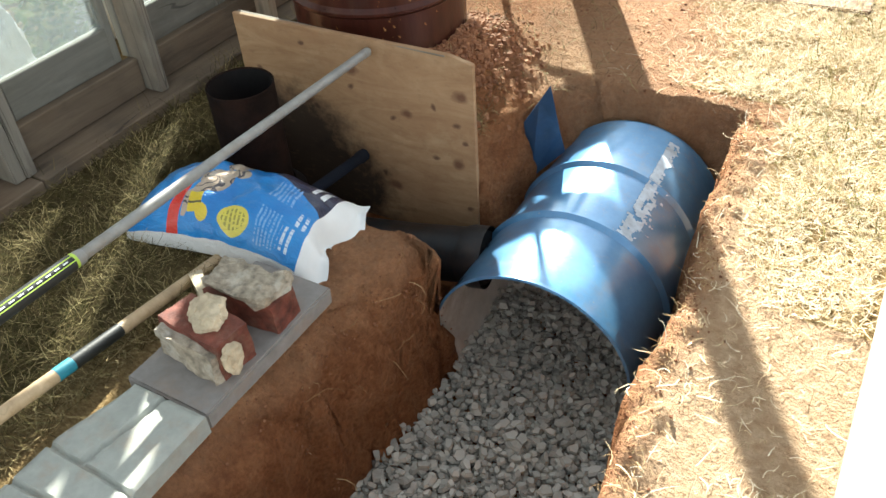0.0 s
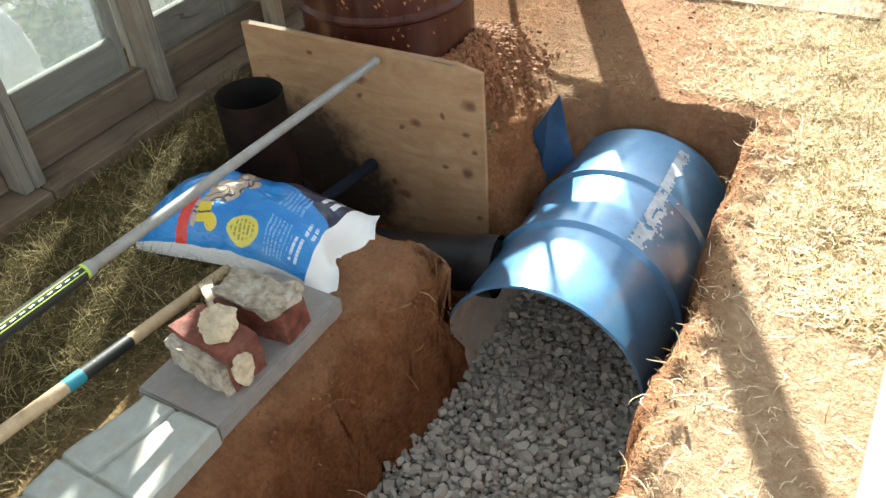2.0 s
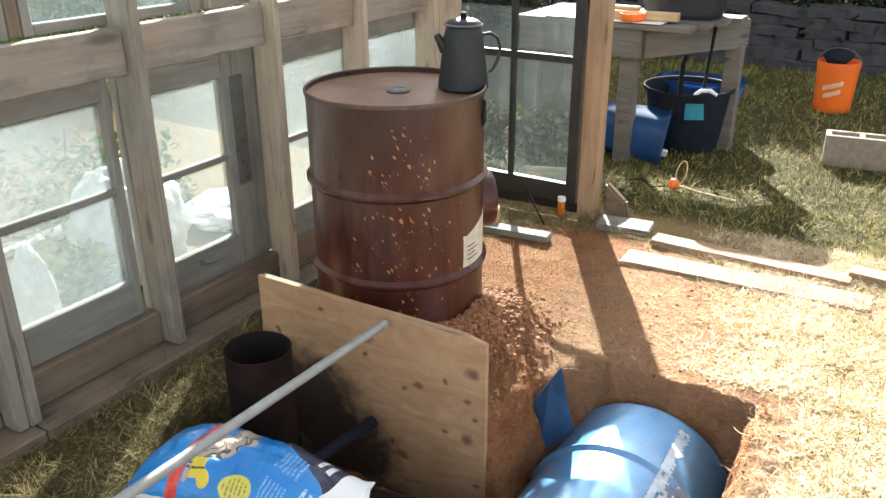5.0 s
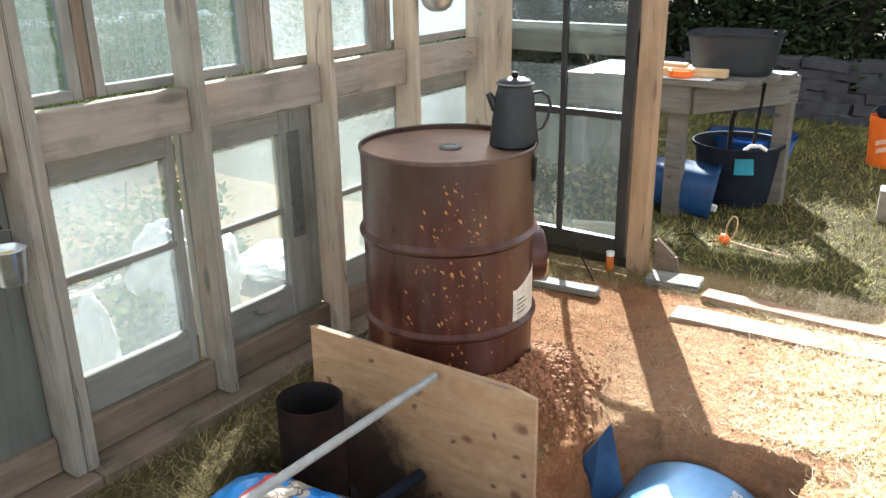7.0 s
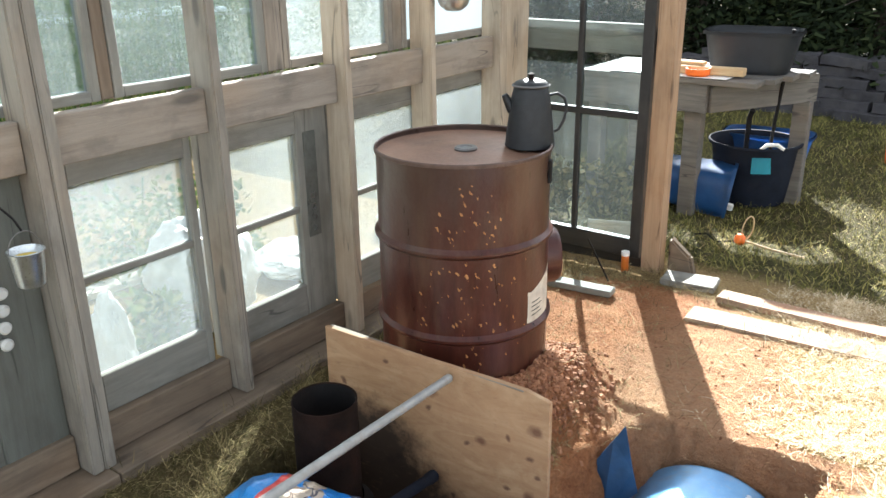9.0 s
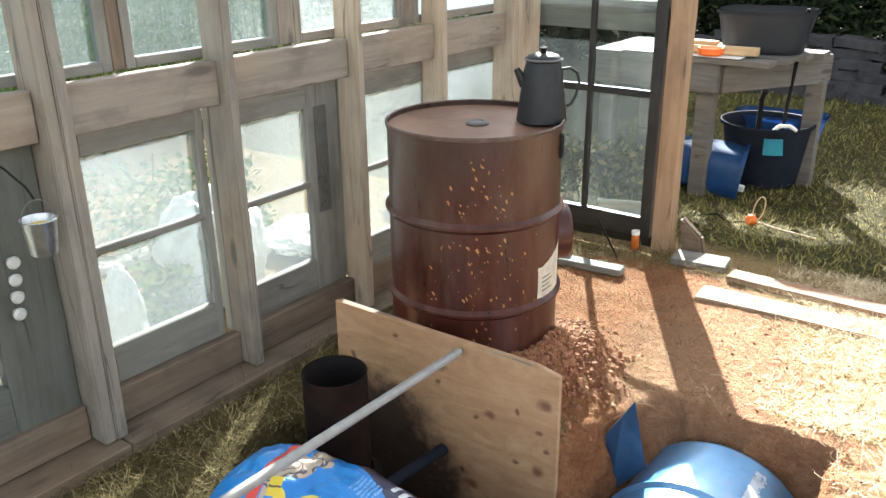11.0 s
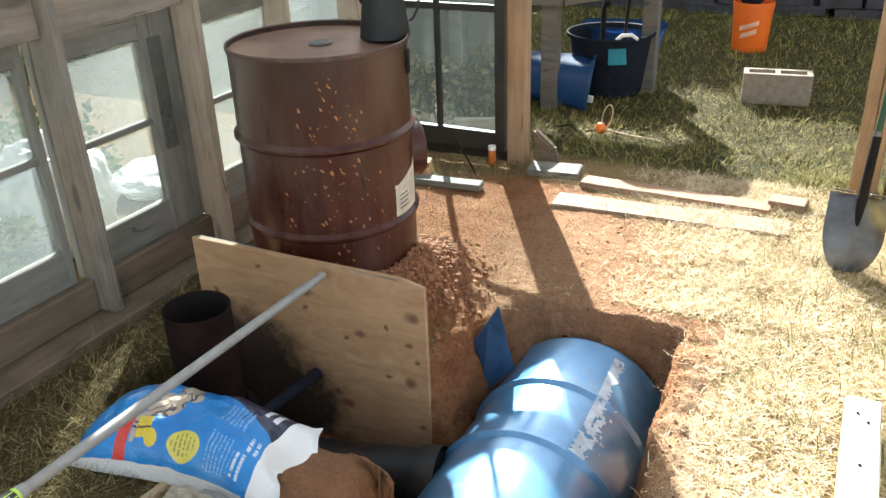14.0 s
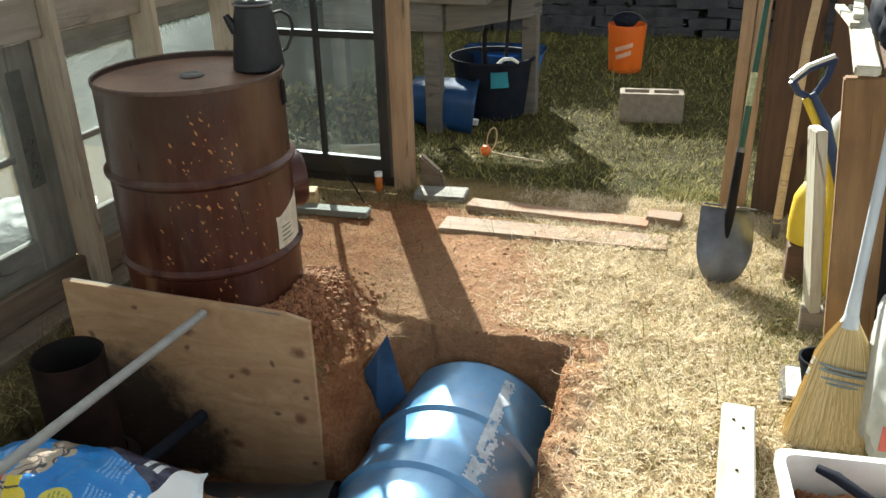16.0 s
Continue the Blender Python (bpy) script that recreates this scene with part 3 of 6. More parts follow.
def make_ground():
    xs = [-300, -60, -20, -9, -5, -3.4, -2.6] + lines(-2.2, 1.25, 0.022, ((-0.70, -0.46), (-0.06, 0.16)), 0.007) + [1.5, 2, 3, 5, 9, 20, 60, 300]
    ys = [-300, -60, -20, -8, -4, -2, -1, -0.2, 0.3] + lines(0.5, 4.3, 0.022, ((1.62, 1.80), (2.06, 2.14), (2.54, 2.68)), 0.009) + [4.7, 5.2, 6, 7, 8, 10, 14, 20, 60, 300]
    verts, dry, green, dusty = [], [], [], []
    for y in ys:
        for x in xs:
            near = -2.3 < x < 1.4 and 0.3 < y < 4.6
            z = height(x, y) if near else fall(y)
            p = Vector((x, y, z))
            if near and z < -0.02:
                j = noise.noise_vector(p * 44) * 0.010 + noise.noise_vector(p * 19) * 0.020 + noise.noise_vector(p * 9) * 0.032
                j *= 1 - 0.65 * ease(x - right_edge(y), -0.12, -0.03)
                j *= min(1.0, abs(y - 2.1) / 0.10) if x < -0.6 else 1.0
                p += Vector((j.x, j.y, 0.5 * j.z))
            verts.append(p)
            dry.append(thatch(x, y) if near else 0.9)
            # paler sandy clay, laid on the sunlit floor also to colour it brighter
            dusty.append(max(ease(x - right_edge(y), -0.03, 0.10) * (1 - 0.5 * ease(y, 2.1, 2.6)), 0.36 * ease(y, 2.4, 2.6) * ease(x, -1.0, -0.55), 0.2 * ease(z, -0.12, -0.02) * (1 - ease(x, -0.5, -0.4)) * (1 - ease(y, 1.7, 1.8))) if near else 0.3)
            green.append(greenness(x, y) if near else (0.95 if y > 4 else 0.55))
    w = len(xs)
    faces = [(j * w + i, j * w + i + 1, (j + 1) * w + i + 1, (j + 1) * w + i) for j in range(len(ys) - 1) for i in range(w - 1)]
    me = bpy.data.meshes.new("ground")
    me.from_pydata(verts, [], faces)
    for key, values in (("thatch", dry), ("green", green), ("dusty", dusty)):
        me.attributes.new(key, "FLOAT", "POINT").data.foreach_set("value", values)
    me.polygons.foreach_set("use_smooth", [True] * len(me.polygons))
    me.materials.append(M_SOIL)
    return tagged(new("ground", me), "red clay ground with dry grass, dug out as a trench", "ground", "", "structure")


ground = make_ground()


def blade(verts, faces, p, length, width, heading, lift, bend):
    """One curling blade of four joints that rises and droops."""
    k, n = len(verts), 4
    curl = rnd.gauss(0, 0.42)
    q = Vector(p)
    for i in range(n):
        d = Vector((math.cos(heading), math.sin(heading), 0))
        s = Vector((-d.y, d.x, 0)) * width * 0.5 * (1.0 - 0.15 * i)
        verts += [q - s, q + s]
        slope = lift * (1 - 1.5 * bend * i / (n - 1))
        q = q + (d * math.cos(slope) + Vector((0, 0, math.sin(slope)))) * (length / n)
        q.z = max(q.z, p.z + 0.0015)
        heading += curl + rnd.gauss(0, 0.18)
    verts.append(q)
    faces += [(k + 2 * i, k + 2 * i + 1, k + 2 * i + 3, k + 2 * i + 2) for i in range(n - 1)]
    faces.append((k + 2 * n - 2, k + 2 * n - 1, k + 2 * n))


def grass(name, area, count, length, width, lift, want_green, material, label, keep=lambda x, y: True):
    verts, faces = [], []
    x0, y0, x1, y1 = area
    for _ in range(count):
        x, y = rnd.uniform(x0, x1), rnd.uniform(y0, y1)
        g = greenness(x, y) if y < 4.5 else 0.9
        if rnd.random() > thatch(x, y) ** 1.5 + 0.06 or not keep(x, y):
            continue
        if rnd.random() > (g if want_green else 1.1 - 0.6 * g):
            continue
        clump = 0.5 + 0.9 * (0.5 + noise.noise(Vector((x * 7, y * 7, 4))))
        z = height(x, y) if y < 4.5 else fall(y)
        blade(verts, faces, Vector((x, y, z + rnd.uniform(0, 0.008))), length * clump * rnd.uniform(0.5, 1.5), width, rnd.uniform(0, 6.283), rnd.uniform(*lift), rnd.random() * 0.7)
    return merge_stuff(name, verts, faces, material, label, "grass")


def clear_spot(x, y):
    return not (-0.95 < x < -0.6 and 0.3 < y < 1.37) and not (-1.24 < x < -0.5 and 1.37 < y < 1.76) and not (-1.72 > x > -1.9) and height(x, y) > -0.05


def beside_tools(x, y):
    return clear_spot(x, y) and not (0.46 < x < 0.57 and y < 2.4)


grass("straw_mat", (-0.7, 0.9, 1.2, 4.0), 135000, 0.045, 0.0021, (0.05, 0.8), False, M_STRAW, "matted dry straw-coloured grass on the clay", lambda x, y: beside_tools(x, y) and rnd.random() < ease(x, -0.65, 0.0))
grass("straw_mat", (-1.70, 0.5, -0.2, 3.8), 70000, 0.062, 0.0018, (0.05, 0.9), False, M_SHADESTRAW, "brown straw matted along the wall, coloured darker for its shade", lambda x, y: clear_spot(x, y) and rnd.random() > ease(x, -0.7, -0.2))
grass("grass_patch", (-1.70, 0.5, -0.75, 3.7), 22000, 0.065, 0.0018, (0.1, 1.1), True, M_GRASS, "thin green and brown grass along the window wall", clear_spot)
grass("grass_patch", (0.10, 2.1, 1.2, 4.2), 30000, 0.075, 0.0024, (0.15, 1.15), True, M_TUFT, "tufts of green grass beside the tools", beside_tools)
grass("lawn", (-2.6, 3.95, 2.0, 8.6), 60000, 0.06, 0.004, (0.15, 1.2), True, M_LAWN, "rough green lawn beyond the doorway")
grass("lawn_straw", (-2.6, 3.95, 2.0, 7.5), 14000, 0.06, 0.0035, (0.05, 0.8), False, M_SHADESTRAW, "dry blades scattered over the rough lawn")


def pebble(verts, faces, p, size, seed, flat=0.65):
    """An angular convex chip of stone: a skewed slab with its corners knocked off."""
    r = random.Random(seed)
    m = Euler((r.uniform(-0.33, 0.33), r.uniform(-0.33, 0.33), r.uniform(0, 6.28))).to_matrix()
    k = len(verts)
    sx, sy, sz = size * r.uniform(0.75, 1.3), size * r.uniform(0.6, 0.95), size * flat * r.uniform(0.75, 1.2)
    corners = [((i + r.uniform(-0.28, 0.28)) * math.pi / 2.5, r.uniform(0.85, 1.15)) for i in range(5)]
    tilt, lean = r.uniform(-0.22, 0.22), r.uniform(-0.22, 0.22)
    shift = Vector((r.uniform(-0.12, 0.12) * sx, r.uniform(-0.12, 0.12) * sy, 0))
    for zz, f in ((-0.5, 0.66), (r.uniform(-0.15, 0.1), 1.0), (0.5, r.uniform(0.62, 0.85))):
        for a, q in corners:
            x, y = 0.5 * sx * q * f * math.cos(a), 0.5 * sy * q * f * math.sin(a)
            verts.append(p + m @ (Vector((x, y, sz * zz + (tilt * x + lean * y) * (zz == 0.5))) + shift * zz))
    for ring in range(2):
        for i in range(5):
            j = (i + 1) % 5
            faces.append((k + ring * 5 + i, k + ring * 5 + j, k + ring * 5 + 5 + j, k + ring * 5 + 5 + i))
    faces.append(tuple(k + 4 - i for i in range(5)))
    faces.append(tuple(k + 10 + i for i in range(5)))


def make_gravel():
    verts, faces = [], []
    n = 0
    for step, top, share, small, large in ((0.016, -0.512, 1.0, 0.020, 0.032), (0.023, -0.497, 1.0, 0.018, 0.036), (0.029, -0.485, 0.85, 0.020, 0.044)):
        for j in range(int(1.7 / step)):
            for i in range(int(0.74 / step)):
                n += 1
                x, y = -0.67 + step * (i + 0.5 * (j % 2) + rnd.uniform(-0.35, 0.35)), 0.62 + step * (j + rnd.uniform(-0.35, 0.35))
                z = top + 0.012 * noise.noise(Vector((x * 6, y * 6, 9))) + 0.03 * ease(x, -0.2, 0.05)
                if rnd.random() > share or (y < 1.68 and height(x, y) > top + 0.03):
                    continue
                pebble(verts, faces, Vector((x, y, z + rnd.uniform(-0.004, 0.005))), rnd.uniform(small, large), n, 0.5)
    return merge_stuff("gravel", verts, faces, M_GRAVEL, "loose crushed grey gravel on the floor of the trench", "gravel")


make_gravel()


def make_clods():
    verts, faces = [], []
    n = 0
    for _ in range(9000):
        n += 1
        roll = rnd.random()
        if roll < 0.8:
            a, d = rnd.uniform(-1.9, 1.2), abs(rnd.gauss(0.0, 0.10)) + 0.29
            x, y = -1.2 + d * math.cos(a), 2.45 + d * math.sin(a)
            if y < PLY_Y + 0.03 and x < -0.64:
                continue
        elif roll < 0.84:
            y = rnd.uniform(0.95, 2.6)
            x = right_edge(y) + rnd.gauss(0.03, 0.035)
        else:
            y = rnd.uniform(0.6, 2.3)
            x = left_edge(min(y, 1.65)) + rnd.uniform(-0.05, 0.1)
        size = rnd.uniform(0.003, 0.008) if roll > 0.8 else 0.003 + 0.024 * rnd.random() ** 3.4
        pebble(verts, faces, Vector((x, y, height(x, y) + 0.15 * size)), size, n + 9000, 0.8)
    for _ in range(130):
        x, y = rnd.uniform(-1.0, 0.3), rnd.uniform(2.6, 3.5)
        n += 1
        pebble(verts, faces, Vector((x, y, height(x, y))), rnd.uniform(0.004, 0.016), n + 9000, 0.8)
    return merge_stuff("clay_clods", verts, faces, M_CLOD, "crumbled red clay clods round the drum and trench", "soil")


make_clods()

# roots and straw that hang over the trench's edge
verts, faces = [], []
for _ in range(700):
    y = rnd.uniform(0.9, 2.6)
    x = right_edge(y) + rnd.gauss(0.03, 0.02)
    blade(verts, faces, Vector((x, y, height(x, y) + 0.004)), rnd.uniform(0.012, 0.04), 0.0012, rnd.uniform(0, 6.28), rnd.uniform(-0.8, 0.15), rnd.random())
for _ in range(40):
    x, y = rnd.uniform(-0.62, -0.5), rnd.uniform(1.0, 1.62)
    blade(verts, faces, Vector((x, y, height(x, y) + 0.01)), rnd.uniform(0.03, 0.11), 0.0022, rnd.uniform(0, 6.28), rnd.uniform(-0.3, 0.5), rnd.random())
merge_stuff("root_straw", verts, faces, M_ROOT, "straw and fine roots along the cut edge of the trench", "straw")

# ---------- the window wall ----------
wall_west = thing("wall_west", "timber stud wall of a greenhouse with salvaged windows", "wall", (-1.84, 1.3, 0), kind="structure")
WI = wall_west.matrix_world.inverted()


def stud(parent, inv, x, y, z0, z1, sx, sy, material=W_STUD, name="stud", label=""):
    """An upright: sx across x, sy across y."""
    m = inv @ Matrix.Translation((x, y, (z0 + z1) / 2)) @ pose(0, 0, 0, 0, -90, 0)
    bm = box((z1 - z0, sy, sx), bevel=0.004, segments=2)
    cuts = [e for e in bm.edges if abs(e.verts[0].co.x - e.verts[1].co.x) > 0.5 * (z1 - z0)]
    bmesh.ops.subdivide_edges(bm, edges=cuts, cuts=10)
    rough_up(bm, 0.003, 4.0, len(bpy.data.objects))
    return part(name, bm, material, parent, label, m)


def plank(parent, inv, name, x0, x1, y0, y1, z0, z1, material, label=""):
    """A straight piece given by its extents; the grain follows the longest side."""
    size = Vector((x1 - x0, y1 - y0, z1 - z0))
    c = Vector((x0 + x1, y0 + y1, z0 + z1)) / 2
    k = max(range(3), key=lambda i: size[i])
    turn = (Matrix(), pose(0, 0, 0, 0, 0, 90), pose(0, 0, 0, 0, -90, 0))[k]
    dims = (size, (size.y, size.x, size.z), (size.z, size.y, size.x))[k]
    bm = box(dims, bevel=0.003, segments=1)
    cuts = [e for e in bm.edges if abs(e.verts[0].co.x - e.verts[1].co.x) > 0.5 * dims[0]]
    bmesh.ops.subdivide_edges(bm, edges=cuts, cuts=max(1, int(dims[0] / 0.15)))
    rough_up(bm, 0.0015, 6.0, len(bpy.data.objects))
    return part(name, bm, material, parent, label, inv @ Matrix.Translation(c) @ turn)


STUDS = ((0.76, 0.038), (1.339, 0.038), (1.378, 0.038), (1.92, 0.038), (2.50, 0.038), (3.005, 0.038), (3.535, 0.055))
for y, wide in STUDS:
    stud(wall_west, WI, -1.786, y, 0.042, 2.0, 0.108, wide - 0.001, W_TANSTUD if y > 2.4 else W_STUD)
# corner post, widened out of sight to block sun from the drum lid
stud(wall_west, WI, -1.80, 3.68, 0.042, 2.0, 0.085, 0.225, W_TANSTUD)
ENDS = [(0.3, 0.74), (0.78, 1.318), (1.40, 1.899), (1.941, 2.479), (2.521, 2.984), (3.026, 3.506)]
for y0, y1 in ENDS:
    plank(wall_west, WI, "rail", -1.812, -1.772, y0, y1, 0.955, 1.09, W_BEAM, "brown horizontal rail")
    plank(wall_west, WI, "skirting_board", -1.838, -1.80, y0, y1, 0.044, 0.158, W_DARKBROWN)
for y0, y1 in ((0.3, 1.372), (1.378, 2.42), (2.425, 3.7)):
    plank(wall_west, WI, "bottom_plate", -1.838, -1.685, y0, y1, -0.01, 0.04, W_DARKBROWN)


def sash(name, y0, y1, z0, z1, left, right, bottom, top, material, bars=(), x=-1.857, pane=G_PANE, label="", uprights=()):
    """A window sash in the plane of x: rails, stiles, glazing bars and panes."""
    w = thing(name, label, "window", (x, (y0 + y1) / 2, z0), kind="structure")
    inv = w.matrix_world.inverted()
    plank(w, inv, "stile", x - 0.017, x + 0.017, y0, y0 + left, z0, z1, material)
    plank(w, inv, "stile", x - 0.017, x + 0.017, y1 - right, y1, z0, z1, material)
    plank(w, inv, "bottom_rail", x - 0.0165, x + 0.0165, y0 + left, y1 - right, z0, z0 + bottom, material)
    plank(w, inv, "top_rail", x - 0.0165, x + 0.0165, y0 + left, y1 - right, z1 - top, z1, material)
    for z in bars:
        plank(w, inv, "glazing_bar", x - 0.012, x + 0.012, y0 + left, y1 - right, z - 0.011, z + 0.011, material)
    for y in uprights:
        plank(w, inv, "glazing_bar", x - 0.0125, x + 0.0125, y - 0.011, y + 0.011, z0 + bottom, z1 - top, material)
    levels = [z0 + bottom, *bars, z1 - top]
    for a, b in zip(levels, levels[1:]):
        sheet = part("pane", box((0.003, y1 - y0 - left - right, b - a), bevel=0), pane, w, "dusty glass pane", inv @ Matrix.Translation((x, (y0 + left + y1 - right) / 2, (a + b) / 2)))
        sheet.visible_shadow = pane not in (G_HAZE, G_GLARE)
    return w


window_1 = sash("window_1", 1.385, 1.872, 0.152, 0.958, 0.07, 0.028, 0.126, 0.083, W_GREY, (0.588,), label="salvaged grey wooden window with two dusty panes")
window_2 = sash("window_2", 1.90, 2.478, 0.152, 0.942, 0.06, 0.155, 0.126, 0.083, W_GREY, (0.575,), label="salvaged grey door sash with an old lock plate")
window_3 = sash("window_3", 2.49, 3.07, 0.152, 0.958, 0.05, 0.05, 0.126, 0.10, W_GREY, (0.56,), label="salvaged grey wooden window behind the rusty drum")
window_4 = sash("window_4", 3.08, 3.63, 0.152, 0.958, 0.05, 0.06, 0.126, 0.083, W_GREY, (0.56,), label="salvaged grey wooden window at the corner")
# upper row
for k, (y0, y1) in enumerate(((0.90, 1.598), (1.642, 2.222), (2.30, 2.885), (2.945, 3.63))):
    sash(f"window_{5 + k}", y0, y1, 1.092, 1.98, 0.03, 0.03, 0.03, 0.05, W_GREY if k < 2 else W_STUD, pane=G_OPAQUE if k > 2 else G_GLARE if k > 1 else G_HAZE, label="old wooden sash with a hazy pane above the rail")
for k, (y0, y1, m) in enumerate(((1.60, 1.64, W_DARKBROWN), (2.224, 2.298, W_BEAM), (2.887, 2.943, W_STUD))):
    plank(wall_west, WI, "mullion", -1.872, -1.842, y0, y1, 1.092, 1.98, m)
# the old door that closes the wall nearer the camera
door_1 = thing("door_1", "old grey door with a row of knobs, used as wall", "door", (-1.85, 1.05, 0.1), kind="structure")
DI = door_1.matrix_world.inverted()
plank(door_1, DI, "stile", -1.87, -1.82, 1.13, 1.317, 0.152, 1.0, W_DOOR)
plank(door_1, DI, "stile", -1.87, -1.82, 0.3, 0.42, 0.152, 1.0, W_DOOR)
plank(door_1, DI, "bottom_rail", -1.868, -1.822, 0.42, 1.13, 0.152, 0.30, W_DOOR)
plank(door_1, DI, "top_rail", -1.868, -1.822, 0.42, 1.13, 0.85, 1.0, W_DOOR)
part("pane", box((0.003, 0.71, 0.55), bevel=0), G_PANE, door_1, "dusty glass pane", DI @ Matrix.Translation((-1.845, 0.775, 0.575)))
for k in range(4):
    part("knob", lathe([(0.0, 0.034), (0.012, 0.033), (0.018, 0.025), (0.015, 0.013), (0.007, 0.008), (0.009, 0.0)], 16), M_KNOB, door_1, "white porcelain knob", DI @ Matrix.Translation((-1.82, 1.20 - 0.004 * k, 0.655 - 0.048 * k)) @ pose(0, 0, 0, 0, 90, 0), True)
# lock plate with its holes on the second window
part("lock_plate", box((0.006, 0.062, 0.40), bevel=0.003), W_DOOR, window_2, "painted lock plate", window_2.matrix_world.inverted() @ Matrix.Translation((-1.838, 2.385, 0.66)))
for k in range(4):
    part("bolt_hole", lathe([(0.011, 0.004), (0.012, 0.0), (0.006, -0.002), (0.0, -0.002)], 12), M_STEEL, window_2, "round metal socket", window_2.matrix_world.inverted() @ Matrix.Translation((-1.834, 2.382, 0.62 - 0.042 * k)) @ pose(0, 0, 0, 0, 90, 0))

# ---------- the far wall ----------
wall_north = thing("wall_north", "timber end wall with a dark window and an open doorway", "wall", (-1.0, 3.86, 0), kind="structure")
NI = wall_north.matrix_world.inverted()
stud(wall_north, NI, -1.085, 3.86, -0.02, 2.0, 0.085, 0.09, W_POST)
stud(wall_north, NI, 0.405, 4.04, -0.02, 2.0, 0.05, 0.09, W_POST)
stud(wall_north, NI, 0.462, 4.035, -0.02, 2.0, 0.055, 0.085, W_POST)
plank(wall_north, NI, "rail", -1.84, -1.135, 3.865, 3.905, 1.0, 1.135, W_STUD)
plank(wall_north, NI, "bottom_plate", -1.84, -1.135, 3.845, 3.905, -0.01, 0.06, W_DARK)
window_9 = thing("window_9", "dark framed window with four panes in the end wall", "window", (-1.5, 3.82, 0.06), kind="structure")
BI = window_9.matrix_world.inverted()
plank(window_9, BI, "stile", -1.852, -1.80, 3.80, 3.84, 0.06, 1.29, W_DARK)
plank(window_9, BI, "stile", -1.186, -1.134, 3.80, 3.84, 0.06, 1.29, W_DARK)
plank(window_9, BI, "bottom_rail", -1.80, -1.186, 3.801, 3.839, 0.06, 0.152, W_DARK)
plank(window_9, BI, "top_rail", -1.80, -1.186, 3.801, 3.839, 1.25, 1.29, W_DARK)
plank(window_9, BI, "glazing_bar", -1.80, -1.186, 3.806, 3.834, 0.722, 0.752, W_DARK)
plank(window_9, BI, "glazing_bar", -1.503, -1.478, 3.807, 3.833, 0.152, 1.25, W_DARK)
for x0, x1 in ((-1.80, -1.503), (-1.478, -1.186)):
    for z0, z1 in ((0.152, 0.722), (0.752, 1.25)):
        part("pane", box((x1 - x0, 0.003, z1 - z0), bevel=0), G_CLEAN, window_9, "clear glass pane", BI @ Matrix.Translation(((x0 + x1) / 2, 3.82, (z0 + z1) / 2)))

# ---------- the upright drum ----------
DRUM = Vector((-1.2, 2.45, 0.0))
RD = 0.284


def drum_profile(r, length, open_low=False):
    p = []
    for z, dr in ((0.0, 0.004), (0.012, 0.004), (0.018, 0.0)):
        p.append((r + dr, z))
    for rib in (0.31, 0.60):
        for dz, dr in ((-0.017, 0.0), (-0.010, 0.007), (-0.004, 0.013), (0.004, 0.013), (0.010, 0.007), (0.017, 0.0)):
            p.append((r + dr, rib * length / 0.88 + dz))
    p += [(r, length - 0.018), (r + 0.005, length - 0.012), (r + 0.005, length), (r - 0.003, length), (r - 0.003, length - 0.015)]
    return p


rusty = thing("oil_drum", "rusty dark red steel oil drum standing upright on the clay", "drum", DRUM)
bm = lathe([(0.0, 0.0)] + drum_profile(RD, 0.882) + [(RD - 0.004, 0.866), (RD - 0.02, 0.862)], 72)
part("barrel", bm, M_DRUM, rusty, smooth=True)
part("lid", lathe([(RD - 0.004, 0.866), (RD - 0.03, 0.864), (0.17, 0.8645), (0.155, 0.868), (0.0, 0.868)], 72), M_LID, rusty, "rust-brown steel lid", smooth=True)
part("bung", lathe([(0.036, 0.0), (0.038, 0.005), (0.033, 0.010), (0.02, 0.010), (0.018, 0.007), (0.0, 0.007)], 24), M_STEEL, rusty, "grey screwed bung", pose(0.02, -0.012, 0.868), True)
part("rim", lathe([(RD - 0.003, 0.868), (RD - 0.003, 0.882), (RD + 0.001, 0.886), (RD + 0.005, 0.883), (RD + 0.0055, 0.874), (RD, 0.870)], 72), M_RIM, rusty, "dark rolled rim", smooth=True)
# flakes where the paint came off, on the side that faces the path
facing = math.atan2(0.25 - 2.45, 0.35 + 1.2)


def on_drum(a, z, lift=0.0008):
    return Vector(((RD + lift) * math.cos(a), (RD + lift) * math.sin(a), z))


def patch(points, lift, centre_a, centre_z, size, squash=1.0):
    """A thin curved scale on the drum's side, outlined by polar offsets."""
    bm = bmesh.new()
    ring = [bm.verts.new(on_drum(centre_a + size * r * math.cos(t) / RD, centre_z + size * squash * r * math.sin(t), lift)) for t, r in points]
    mid = bm.verts.new(on_drum(centre_a, centre_z, lift + 0.0003))
    for i in range(len(ring)):
        bm.faces.new((ring[i], ring[(i + 1) % len(ring)], mid))
    return bm


